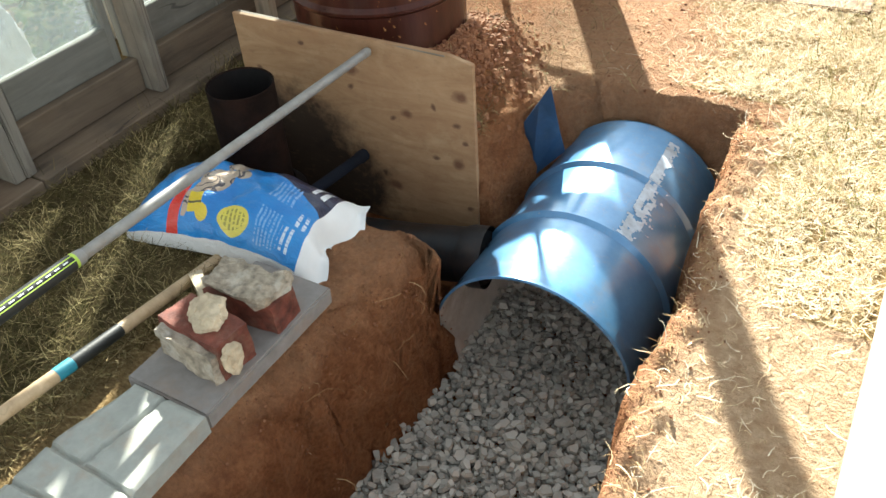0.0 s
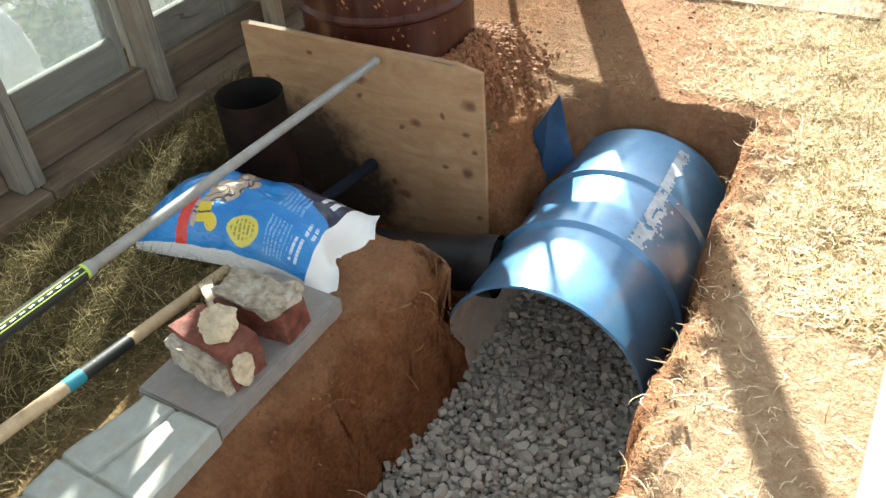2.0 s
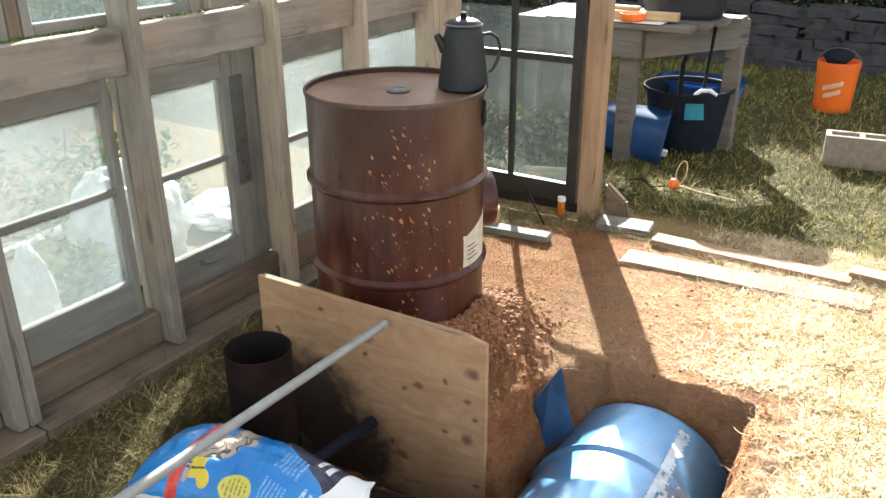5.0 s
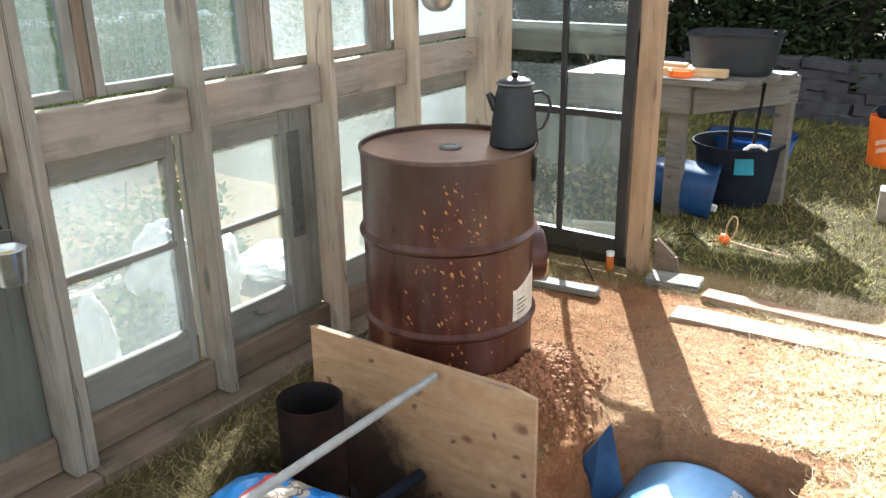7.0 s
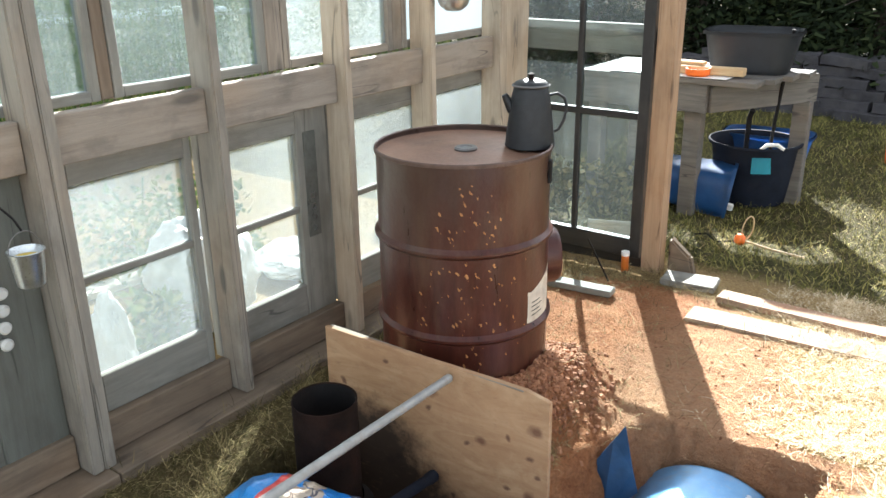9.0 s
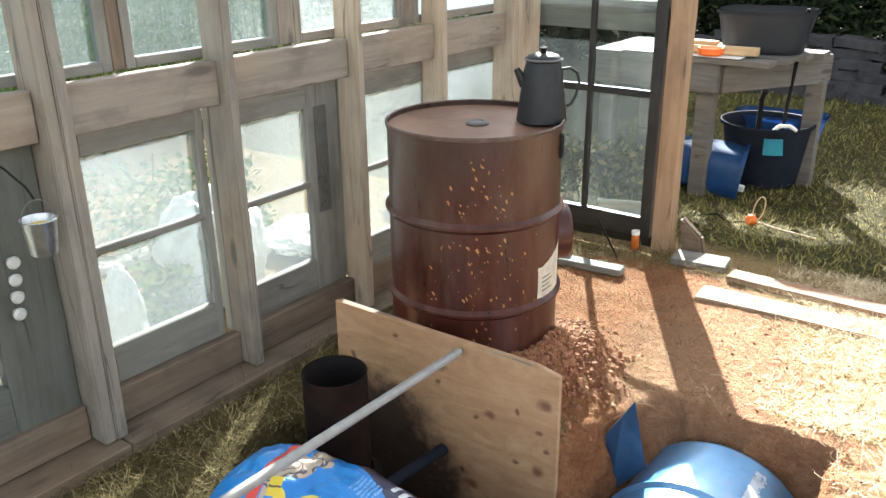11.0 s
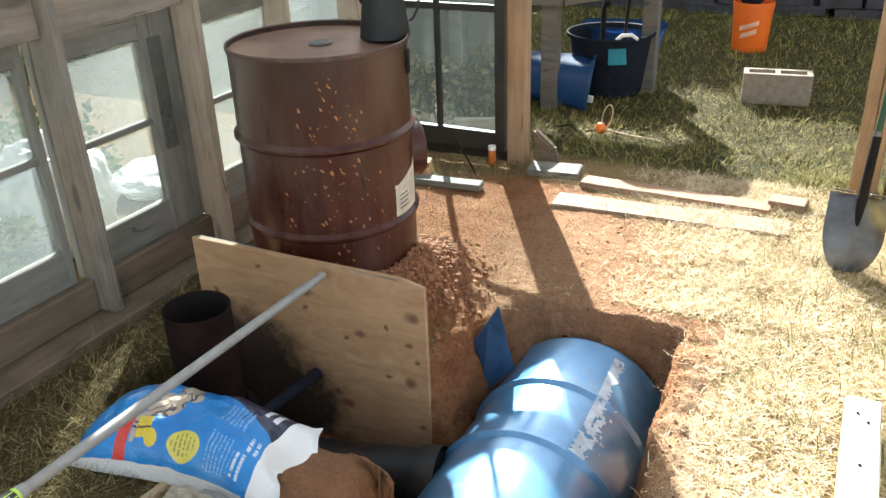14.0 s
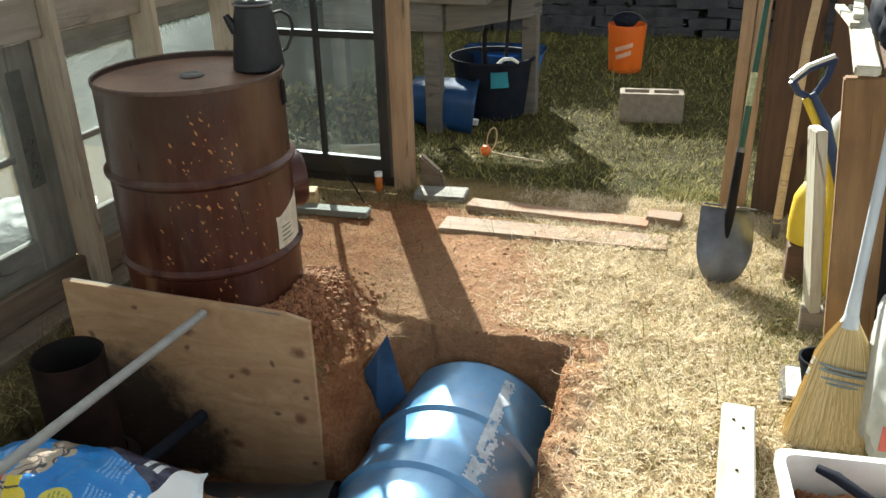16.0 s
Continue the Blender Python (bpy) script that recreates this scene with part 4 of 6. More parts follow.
frnd = random.Random(11)
for k in range(135):
    if k < 90:
        a, z = facing + frnd.gauss(0.0, 0.30), frnd.choice((frnd.gauss(0.42, 0.09), frnd.gauss(0.66, 0.10), frnd.uniform(0.2, 0.86)))
    elif k < 122:
        a, z = facing + frnd.gauss(0.05, 0.07), frnd.uniform(0.12, 0.85)
    else:
        a, z = facing + frnd.uniform(0.3, 0.75), frnd.uniform(0.2, 0.84)
    if not 0.05 < z < 0.85 or abs(z - 0.311) < 0.022 or abs(z - 0.601) < 0.022:
        continue
    lean = frnd.uniform(0.1, 0.9)
    pts = [(2 * math.pi * i / 10, frnd.uniform(0.4, 1.0) * (1 + 1.6 * abs(math.cos(2 * math.pi * i / 10 - math.pi / 2 - lean)) ** 3)) for i in range(10)]
    part("paint_flake", patch(pts, 0.0009, a, z, frnd.choice((0.0012, 0.0018, 0.0024, 0.0032, 0.0042))), M_FLAKE, rusty, "bare ochre spot")


def curved_sheet(a0, a1, z0, z1, lift, torn):
    bm = bmesh.new()
    grid = [[bm.verts.new(on_drum(a0 + (a1 - a0) * i / 8 + torn * frnd.uniform(-0.02, 0.02) * (j in (0, 5)), z0 + (z1 - z0) * j / 5 + torn * frnd.uniform(-0.008, 0.008) * (i in (0, 8)) + torn * (0.05 * (8 - i) / 8 - 0.02) * (j == 5), lift)) for i in range(9)] for j in range(6)]
    for j in range(5):
        for i in range(8):
            bm.faces.new((grid[j][i], grid[j][i + 1], grid[j + 1][i + 1], grid[j + 1][i]))
    return bm


paper = part("paper_label", curved_sheet(facing + 0.80, facing + 1.36, 0.33, 0.462, 0.0012, -1), M_PAPER, rusty, "torn pale paper label")
for k in range(4):
    part("print_line", curved_sheet(facing + 0.87, facing + 1.10 - 0.05 * (k % 2), 0.352 + 0.015 * k, 0.356 + 0.015 * k, 0.0018, 0), M_INK, paper)
# round stub at the back of the drum
stub = part("flue_stub", lathe([(0.098, -0.06), (0.098, 0.042), (0.09, 0.055), (0.0, 0.058)], 28), M_DRUM, rusty, "rusty round flue stub", Matrix.Translation((0.189, 0.19, 0.48)) @ pose(0, 0, 0, 0, 90, 44), True)
part("spout_bracket", box((0.012, 0.03, 0.075)), M_BLACKSTEEL, rusty, "dark clip below the rim", Matrix.Translation((0.272, 0.09, 0.81)) @ pose(0, 0, 0, 0, 0, 18))

# ---------- the coffee pot ----------
pot = thing("coffee_pot", "dark grey enamel coffee pot standing on the rusty drum", "coffee pot", (-1.03, 2.585, 0.869), turn=36)
part("body", lathe([(0.0, 0.0), (0.076, 0.0), (0.081, 0.005), (0.080, 0.012), (0.076, 0.05), (0.062, 0.16), (0.056, 0.184), (0.054, 0.190), (0.058, 0.196), (0.053, 0.196)], 40), M_ENAMEL, pot, smooth=True)
lid = part("lid", lathe([(0.058, 0.0), (0.054, 0.007), (0.048, 0.013), (0.03, 0.019), (0.0, 0.021)], 32), M_ENAMEL, pot, "domed enamel lid", pose(0, 0, 0.196), True)
part("rim", lathe([(0.058, -0.003), (0.062, 0.001), (0.058, 0.005)], 32), M_STEEL, pot, "bright lid rim", pose(0, 0, 0.197), True)
part("knob", lathe([(0.012, 0.0), (0.008, 0.008), (0.012, 0.016), (0.0, 0.022)], 16), M_IRON, lid, "small brown knob", pose(0, 0, 0.020), True)
part("handle", tube([(0.055, 0, 0.165), (0.085, 0, 0.17), (0.108, 0, 0.155), (0.116, 0, 0.125), (0.108, 0, 0.085), (0.092, 0, 0.055), (0.078, 0, 0.048)], 0.005, 8), M_ENAMEL, pot, "bent strap handle", smooth=True)
part("spout", tube([(-0.056, 0, 0.12), (-0.072, 0, 0.145), (-0.084, 0, 0.168)], [0.02, 0.014, 0.010], 12), M_ENAMEL, pot, "short spout", smooth=True)

# ---------- plywood, feed tube, pipe ----------
ply = thing("plywood_sheet", "stained plywood sheet standing on edge in the pit", "plywood", (-1.08, PLY_Y, -0.36))
bm = box((0.85, 0.016, 0.66), bevel=0.002)
long_edges = [e for e in bm.edges if abs(e.verts[0].co.x - e.verts[1].co.x) > 0.5]
bmesh.ops.subdivide_edges(bm, edges=long_edges, cuts=10)
for v in bm.verts:
    v.co.y += 0.01 * math.sin(v.co.x * 3.2)
    if v.co.z > 0.3 and v.co.x > 0.36:
        v.co.z -= 0.25 * (v.co.x - 0.36)
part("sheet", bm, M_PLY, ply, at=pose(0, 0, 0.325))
board("edge_strip", (-0.42, 0.003, 0.6515), (0.34, 0.003, 0.6515), 0.0145, 0.004, W_BEAM, ply, label="worn weathered upper edge")

feed = thing("feed_tube", "rusty steel feed tube standing open in the pit", "stove pipe", (-1.215, 1.765, -0.40))
part("tube", lathe([(0.095, 0.0), (0.095, 0.66), (0.096, 0.664), (0.094, 0.666), (0.091, 0.663), (0.091, 0.0)], 48), M_IRON, feed, smooth=True)
part("sooty_lining", lathe([(0.0905, 0.662), (0.0900, 0.25), (0.0, 0.25)], 48), M_BLACKSTEEL, feed, "black inside")
part("base_collar", lathe([(0.13, 0.0), (0.13, 0.30), (0.10, 0.33)], 48), M_BLACKSTEEL, feed, "dark outer sleeve", smooth=True)

flue = thing("stove_pipe", "black stove pipe lying in the pit with an open end", "stove pipe", (-0.82, 1.90, -0.30))
part("pipe", tube([(-0.28, -0.03, -0.03), (0.05, 0.0, 0.02), (0.22, 0.02, 0.05)], 0.085, 28, False), M_STOVE, flue, smooth=True)
part("elbow", tube([(0.215, 0.02, 0.05), (0.24, 0.022, 0.052), (0.285, 0.03, 0.055)], [0.088, 0.095, 0.095], 28, False), M_STOVE, flue, "crimped black collar", smooth=True)
# capped black core; its disc at the mouth stands in for shade inside
part("dark_inside", tube([(-0.27, -0.03, -0.03), (0.05, 0.0, 0.02), (0.28, 0.028, 0.054)], 0.082, 28, True), M_BLACKSTEEL, flue)

# ---------- the lying blue drum ----------
blue = thing("oil_drum", "blue steel oil drum lying open-ended in the trench", "drum", (-0.29, 1.69, -0.347))
RB = 0.287
LAY = pose(0, 0, 0, -90 - 2.2, 0, 1.5)
bm = lathe([(RB - 0.004, 0.0), (RB + 0.003, 0.002), (RB + 0.003, 0.012), (RB, 0.018)] + drum_profile(RB, 0.885)[3:15] + [(RB, 0.867), (RB + 0.005, 0.873), (RB + 0.005, 0.885), (RB - 0.004, 0.885), (RB - 0.004, 0.87), (0.0, 0.865)], 80)
part("shell", bm, M_BLUE, blue, at=LAY, smooth=True)
part("lining", lathe([(RB - 0.004, 0.001), (RB - 0.005, 0.02), (RB - 0.005, 0.86), (0.0, 0.86)], 64), M_LINER, blue, "grey painted inside", LAY, True)


def on_blue(a, s, lift=0.0012):
    """A point of the lying drum: a degrees from its crown towards +x, s along it."""
    t = radians(a)
    return LAY @ Vector(((RB + lift) * math.sin(t), -(RB + lift) * math.cos(t), s))


prnd = random.Random(5)
bm = bmesh.new()
cells = {}


def rib_bulge(s):
    return sum(0.014 * max(0.0, 1 - abs(s - r * 0.885 / 0.88) / 0.019) for r in (0.31, 0.60))


def peel_corner(i, j):
    """Corner of the torn strip: i across, j along the drum."""
    if (i, j) not in cells:
        s = 0.315 + 0.0052 * j + 0.006 * noise.noise(Vector((i * 0.9, j * 0.9, 31)))
        a = 21.5 + 1.45 * i - 3.0 * (j / 110.0) + 1.3 * noise.noise(Vector((i * 0.9, j * 0.9, 1)))
        cells[i, j] = bm.verts.new(on_blue(a, s, 0.0012 + rib_bulge(s) + 0.001 * abs(noise.noise(Vector((i * 0.3, j * 0.3, 5))))))
    return cells[i, j]


for j in range(102):
    wide = 5.2 + 2.6 * noise.noise(Vector((0, j * 0.13, 3))) + 1.6 * noise.noise(Vector((4, j * 0.5, 3))) + 2.4 * (j < 45) * ease(j, 6, 20)
    start = 1.2 + 1.5 * noise.noise(Vector((9, j * 0.22, 1))) * (j < 40)
    for i in range(13):
        hole = noise.noise(Vector((i * 0.30, j * 0.16, 8))) > (0.30 if j < 52 else 0.50)
        flake = noise.noise(Vector((i * 0.42, j * 0.24, 17))) > 0.50
        if (start <= i <= start + wide and not hole) or (flake and j < 55):
            bm.faces.new((peel_corner(i, j), peel_corner(i + 1, j), peel_corner(i + 1, j + 1), peel_corner(i, j + 1)))
part("peeled_label", bm, M_PEEL, blue, "torn strip of a peeled white label")
# square hole flap bent up at the far end
bm = bmesh.new()
origin = blue.matrix_world.translation
tips = [Vector(p) - origin for p in ((-0.585, 2.33, -0.225), (-0.50, 2.40, -0.14), (-0.515, 2.385, -0.055), (-0.545, 2.375, 0.10), (-0.575, 2.36, 0.045), (-0.628, 2.35, -0.045))]
front = [bm.verts.new(p) for p in tips]
back = [bm.verts.new(p + Vector((0.0008, -0.0025, 0))) for p in tips]
bm.faces.new(front)
bm.faces.new(back[::-1])
for i in range(6):
    bm.faces.new((front[i], back[i], back[(i + 1) % 6], front[(i + 1) % 6]))
part("bent_flap", bm, M_FLAP, blue, "cut flap of drum steel bent upright")

# ---------- pavers and rubble on the bank ----------
slab = thing("concrete_slab", "plain grey concrete slab on the bank of the trench", "paver", (-0.767, 1.156, 0.0))
bm = box((0.232, 0.43, 0.048), bevel=0.005, segments=2)
bmesh.ops.subdivide_edges(bm, edges=bm.edges[:], cuts=2, use_grid_fill=True)
rough_up(bm, 0.0015, 20)
part("block", bm, M_SLAB, slab, at=pose(0, 0, 0.027))
paver = thing("edging_paver", "grey-green moulded concrete paver with curved grooves", "paver", (-0.747, 0.735, 0.0))
bm = bmesh.new()
nx, ny = 44, 88
PW, PL = 0.2, 0.405


def groove(x, y):
    """Curved joints that are moulded into the paver's face."""
    d = abs(y - 0.002 - 1.2 * max(0.0, -x - 0.03) ** 2 + 0.08 * max(0.0, x))
    if y > 0:
        d = min(d, abs(x + 0.03 - 0.1 * y))
    else:
        d = min(d, abs(y + 0.088 - 1.5 * (x + 0.09) ** 2) if x < -0.02 else 9, abs(x - 0.03 - 0.15 * y) if y < -0.1 else 9)
    return 0.010 * (1 - ease(d, 0.002, 0.008))


grid = []
for j in range(ny + 1):
    row = []
    for i in range(nx + 1):
        x, y = (i / nx - 0.5) * PW, (j / ny - 0.5) * PL
        edge = min(PW / 2 - abs(x), PL / 2 - abs(y))
        wide = 1 + 0.4 * ease(-y, -0.2, 0.0) if x < 0 else 1.0
        row.append(bm.verts.new((x * wide, y, 0.055 - groove(x, y) - 0.006 * (1 - ease(edge, 0, 0.008)) + 0.0012 * noise.noise(Vector((x * 40, y * 40, 0))))))
    grid.append(row)
for j in range(ny):
    for i in range(nx):
        bm.faces.new((grid[j][i], grid[j][i + 1], grid[j + 1][i + 1], grid[j + 1][i]))
rim = [grid[0][i] for i in range(nx + 1)] + [grid[j][nx] for j in range(1, ny + 1)] + [grid[ny][i] for i in range(nx - 1, -1, -1)] + [grid[j][0] for j in range(ny - 1, 0, -1)]
low = [bm.verts.new((v.co.x, v.co.y, 0.0)) for v in rim]
for i in range(len(rim)):
    j = (i + 1) % len(rim)
    bm.faces.new((rim[i], low[i], low[j], rim[j]))
bm.faces.new(low)
part("block", bm, M_PAVER, paver, at=pose(0, 0, 0.002, 0, 0, 1.0), smooth=True)
copy_thing(paver, pose(-0.75, 0.325, 0.0, 0, 0, 0.5))


def rubble(name, label, at, size, seed, material, turn, cube=True, jag=0.16, sub=3, category="brick"):
    ob = thing(name, label, category, at, turn=turn)
    part("body", lump(size, seed, jag, 9.0 if cube else 26.0, sub, cube), material, ob, smooth=False)
    return ob


brick = rubble("brick", "red brick with a face of old mortar, on the slab", (-0.765, 1.085, 0.10), (0.185, 0.09, 0.098), 3, M_BRICK, -6, jag=0.09)
part("mortar_face", lump((0.175, 0.026, 0.084), 8, 0.42, 22, 3, True), M_MORTAR, brick, "crust of grey mortar", pose(0.0, -0.05, -0.010))
part("mortar_scab", lump((0.026, 0.046, 0.085), 12, 0.45, 30, 4), M_BONE, brick, "pale mortar scab", pose(0.096, -0.012, 0.0))
brick2 = rubble("brick", "red brick topped with a thick crust of mortar", (-0.758, 1.222, 0.092), (0.185, 0.09, 0.078), 5, M_BRICK, 4, jag=0.09)
part("mortar_cap", lump((0.172, 0.088, 0.03), 9, 0.65, 18, 3, True), M_MORTAR, brick2, "thick broken mortar", pose(0, 0, 0.055))
rubble("mortar_lump", "pale flat lump of mortar lying on the brick", (-0.752, 1.10, 0.158), (0.115, 0.088, 0.040), 21, M_BONE, -20, False, 0.42, 4, "rubble")
rubble("mortar_shard", "thin pale shard of mortar on the slab", (-0.935, 1.235, 0.022), (0.03, 0.13, 0.05), 23, M_BONE, 62, True, 0.3, 3, "rubble")

# ---------- the two poles ----------
pole_a, pole_b = Vector((-0.984, 2.05, 0.27)), Vector((-0.930, 0.80, 0.345))
way = (pole_b - pole_a).normalized()
grey_pole = thing("rake_pole", "grey fibreglass tool pole leaning on the plywood edge", "tool handle", pole_a)
part("shaft", tube([way * d for d in (-0.012, 0.0, 0.4, 0.8, 1.07)], 0.0128, 16), M_GREYPOLE, grey_pole, smooth=True)
part("end_cap", tube([way * d for d in (-0.018, -0.012, 0.012)], [0.010, 0.0134, 0.0134], 16), M_GREYPOLE, grey_pole, "pale end cap", smooth=True)
part("sleeve", tube([way * d for d in (1.06, 1.07, 1.55)], [0.0148, 0.0165, 0.0165], 16), M_GREYPOLE, grey_pole, smooth=True)
part("label_band", tube([way * d for d in (1.08, 1.31)], 0.0172, 16, False), M_LIME, grey_pole, "lime-edged label", smooth=True)
part("label_field", tube([way * d for d in (1.087, 1.303)], 0.0175, 16, False), M_INK, grey_pole, "black label", smooth=True)
side = way.cross(Vector((0.55, -0.25, 0.8))).normalized()
top = side.cross(way).normalized()
for k in range(9):
    d0 = 1.10 + 0.021 * k
    c = way * (d0 + 0.007) + top * 0.0174
    m = Matrix((way, side, top)).transposed().to_4x4()
    part("print_bar", box((0.012, 0.003, 0.001), bevel=0), M_PALE, grey_pole, at=Matrix.Translation(c) @ m)

for sx in (-1, 1):
    part("label_edge", box((0.216, 0.0022, 0.001), bevel=0), M_LIME, grey_pole, "lime label border", Matrix.Translation(way * 1.195 + top * 0.0166 + side * (0.0062 * sx)) @ Matrix((way, side, top)).transposed().to_4x4())

tan_a = Vector((-1.04, 2.055, -0.095))
tan_b = Vector((-0.992, 0.76, 0.092))
tway = (tan_b - tan_a).normalized()
tan_pole = thing("tool_handle", "tan wooden tool handle with a black grip, under the bag", "tool handle", tan_a)
part("shaft", tube([tway * d for d in (0.32, 0.7, 1.2, 1.7)], 0.0155, 16), W_TAN, tan_pole, smooth=True)
part("grip", tube([tway * d for d in (0.0, 0.006, 0.03, 0.05, 0.32, 0.34)], [0.012, 0.02, 0.021, 0.0175, 0.0175, 0.0165], 16), M_BLACKPL, tan_pole, "black rubber grip", smooth=True)
part("label_band", tube([tway * d for d in (1.03, 1.165)], 0.0162, 16, False), M_INK, tan_pole, "dark green label", smooth=True)
part("label_end", tube([tway * d for d in (1.165, 1.21)], 0.0163, 16, False), M_TEAL, tan_pole, "teal label end", smooth=True)

# ---------- the bag ----------


def bag_print():
    """Printed plastic: fields laid out over the bag's length u and width v."""
    s = Shade("printed_blue_bag")
    uv = s.n("UVMap")
    xyz = s.n("SeparateXYZ", Vector=uv.outputs[0])
    u, v = xyz.outputs[0], xyz.outputs[1]

    def band(a, lo, hi):
        return s.math("MULTIPLY", s.math("GREATER_THAN", a, lo), s.math("LESS_THAN", a, hi))

    def area(u0, u1, v0, v1, slope=0.0):
        uu = s.math("MULTIPLY_ADD", v, slope, u)
        return s.math("MULTIPLY", band(uu, u0, u1), band(v, v0, v1))

    def disc(cu, cv, ru, rv):
        a = s.math("DIVIDE", s.math("SUBTRACT", u, cu), ru)
        b = s.math("DIVIDE", s.math("SUBTRACT", v, cv), rv)
        return s.math("LESS_THAN", s.math("ADD", s.math("MULTIPLY", a, a), s.math("MULTIPLY", b, b)), 1.0)

    def words(u0, u1, v0, v1, rows, size):
        row = s.math("LESS_THAN", s.math("FRACT", s.math("MULTIPLY", u, rows)), 0.5)
        gaps = s.math("GREATER_THAN", s.n("TexNoise", Vector=s.n("CombineXYZ", X=s.math("MULTIPLY", s.math("FLOOR", s.math("MULTIPLY", u, rows)), 7.7), Y=s.math("MULTIPLY", v, size)).outputs[0], Scale=1.0, Detail=1.0).outputs[0], 0.44)
        return s.math("MULTIPLY", s.math("MULTIPLY", area(u0, u1, v0, v1), row), gaps)

    col = s.mix(s.ramp(s.noise(9, 3, s.coords((1, 1, 1), False)), (0.3, 0.0), (0.7, 1.0)), (0.011, 0.18, 0.55), (0.023, 0.27, 0.68))
    col = s.mix(area(0.56, 0.76, 0.78, 0.93), col, (0.012, 0.05, 0.26))
    slant = s.math("MULTIPLY_ADD", u, 0.85, v)
    col = s.mix(s.math("MULTIPLY", s.math("GREATER_THAN", slant, 1.27), s.math("GREATER_THAN", u, 0.60)), col, (0.014, 0.02, 0.06))
    col = s.mix(area(0.225, 0.285, 0.0, 1.0, -0.06), col, (0.68, 0.045, 0.03))
    limb = s.math("LESS_THAN", s.math("ABSOLUTE", s.math("SUBTRACT", s.math("MULTIPLY_ADD", u, 2.6, -0.62), v)), 0.10)
    fig = s.math("MAXIMUM", s.math("MULTIPLY", limb, area(0.30, 0.42, 0.10, 0.50)), s.math("MAXIMUM", disc(0.41, 0.46, 0.085, 0.15), s.math("MAXIMUM", disc(0.50, 0.56, 0.05, 0.07), disc(0.45, 0.70, 0.06, 0.10))))
    col = s.mix(fig, col, (0.46, 0.36, 0.27))
    ripple = s.noise(8, 2, s.coords((1, 1, 1), False))
    for scale, turn in ((7.0, 1.9), (6.0, -2.4)):
        line = s.math("LESS_THAN", s.math("FRACT", s.math("ADD", s.math("MULTIPLY", s.math("ADD", u, ripple), scale), s.math("MULTIPLY", v, turn))), 0.11)
        col = s.mix(s.math("MULTIPLY", fig, line), col, (0.06, 0.05, 0.06))
    cup = s.math("MAXIMUM", area(0.335, 0.405, 0.13, 0.28, 0.06), disc(0.40, 0.14, 0.03, 0.05))
    col = s.mix(cup, col, (0.74, 0.55, 0.03))
    col = s.mix(s.math("MULTIPLY", cup, area(0.335, 0.405, 0.185, 0.20, 0.06)), col, (0.08, 0.07, 0.03))
    col = s.mix(disc(0.565, 0.15, 0.084, 0.092), col, (0.74, 0.64, 0.10))
    col = s.mix(s.math("MULTIPLY", disc(0.565, 0.15, 0.064, 0.064), words(0.4, 0.7, 0.0, 0.5, 44, 70)), col, (0.36, 0.32, 0.05))
    col = s.mix(words(0.68, 0.775, 0.06, 0.32, 56, 110), col, (0.20, 0.42, 0.72))
    col = s.mix(words(0.68, 0.80, 0.42, 0.64, 50, 110), col, (0.20, 0.40, 0.72))
    col = s.mix(words(0.79, 0.85, 0.08, 0.26, 36, 80), col, (0.62, 0.74, 0.86))
    col = s.mix(words(0.83, 0.885, 0.30, 0.42, 36, 70), col, (0.62, 0.74, 0.86))
    col = s.mix(words(0.80, 0.87, 0.68, 0.86, 26, 55), col, (0.75, 0.78, 0.80))
    hem = s.math("MAXIMUM", s.math("GREATER_THAN", u, 0.905), s.math("LESS_THAN", v, 0.03))
    col = s.mix(hem, col, (0.72, 0.72, 0.70))
    s.set(Base_Color=col, Roughness=0.3, Coat_Weight=0.5, Coat_Roughness=0.15)
    s.bump(s.noise(26, 4, s.coords((1, 2.2, 1), False), 0.6, 1.5), 0.5, 0.014)
    return s.m


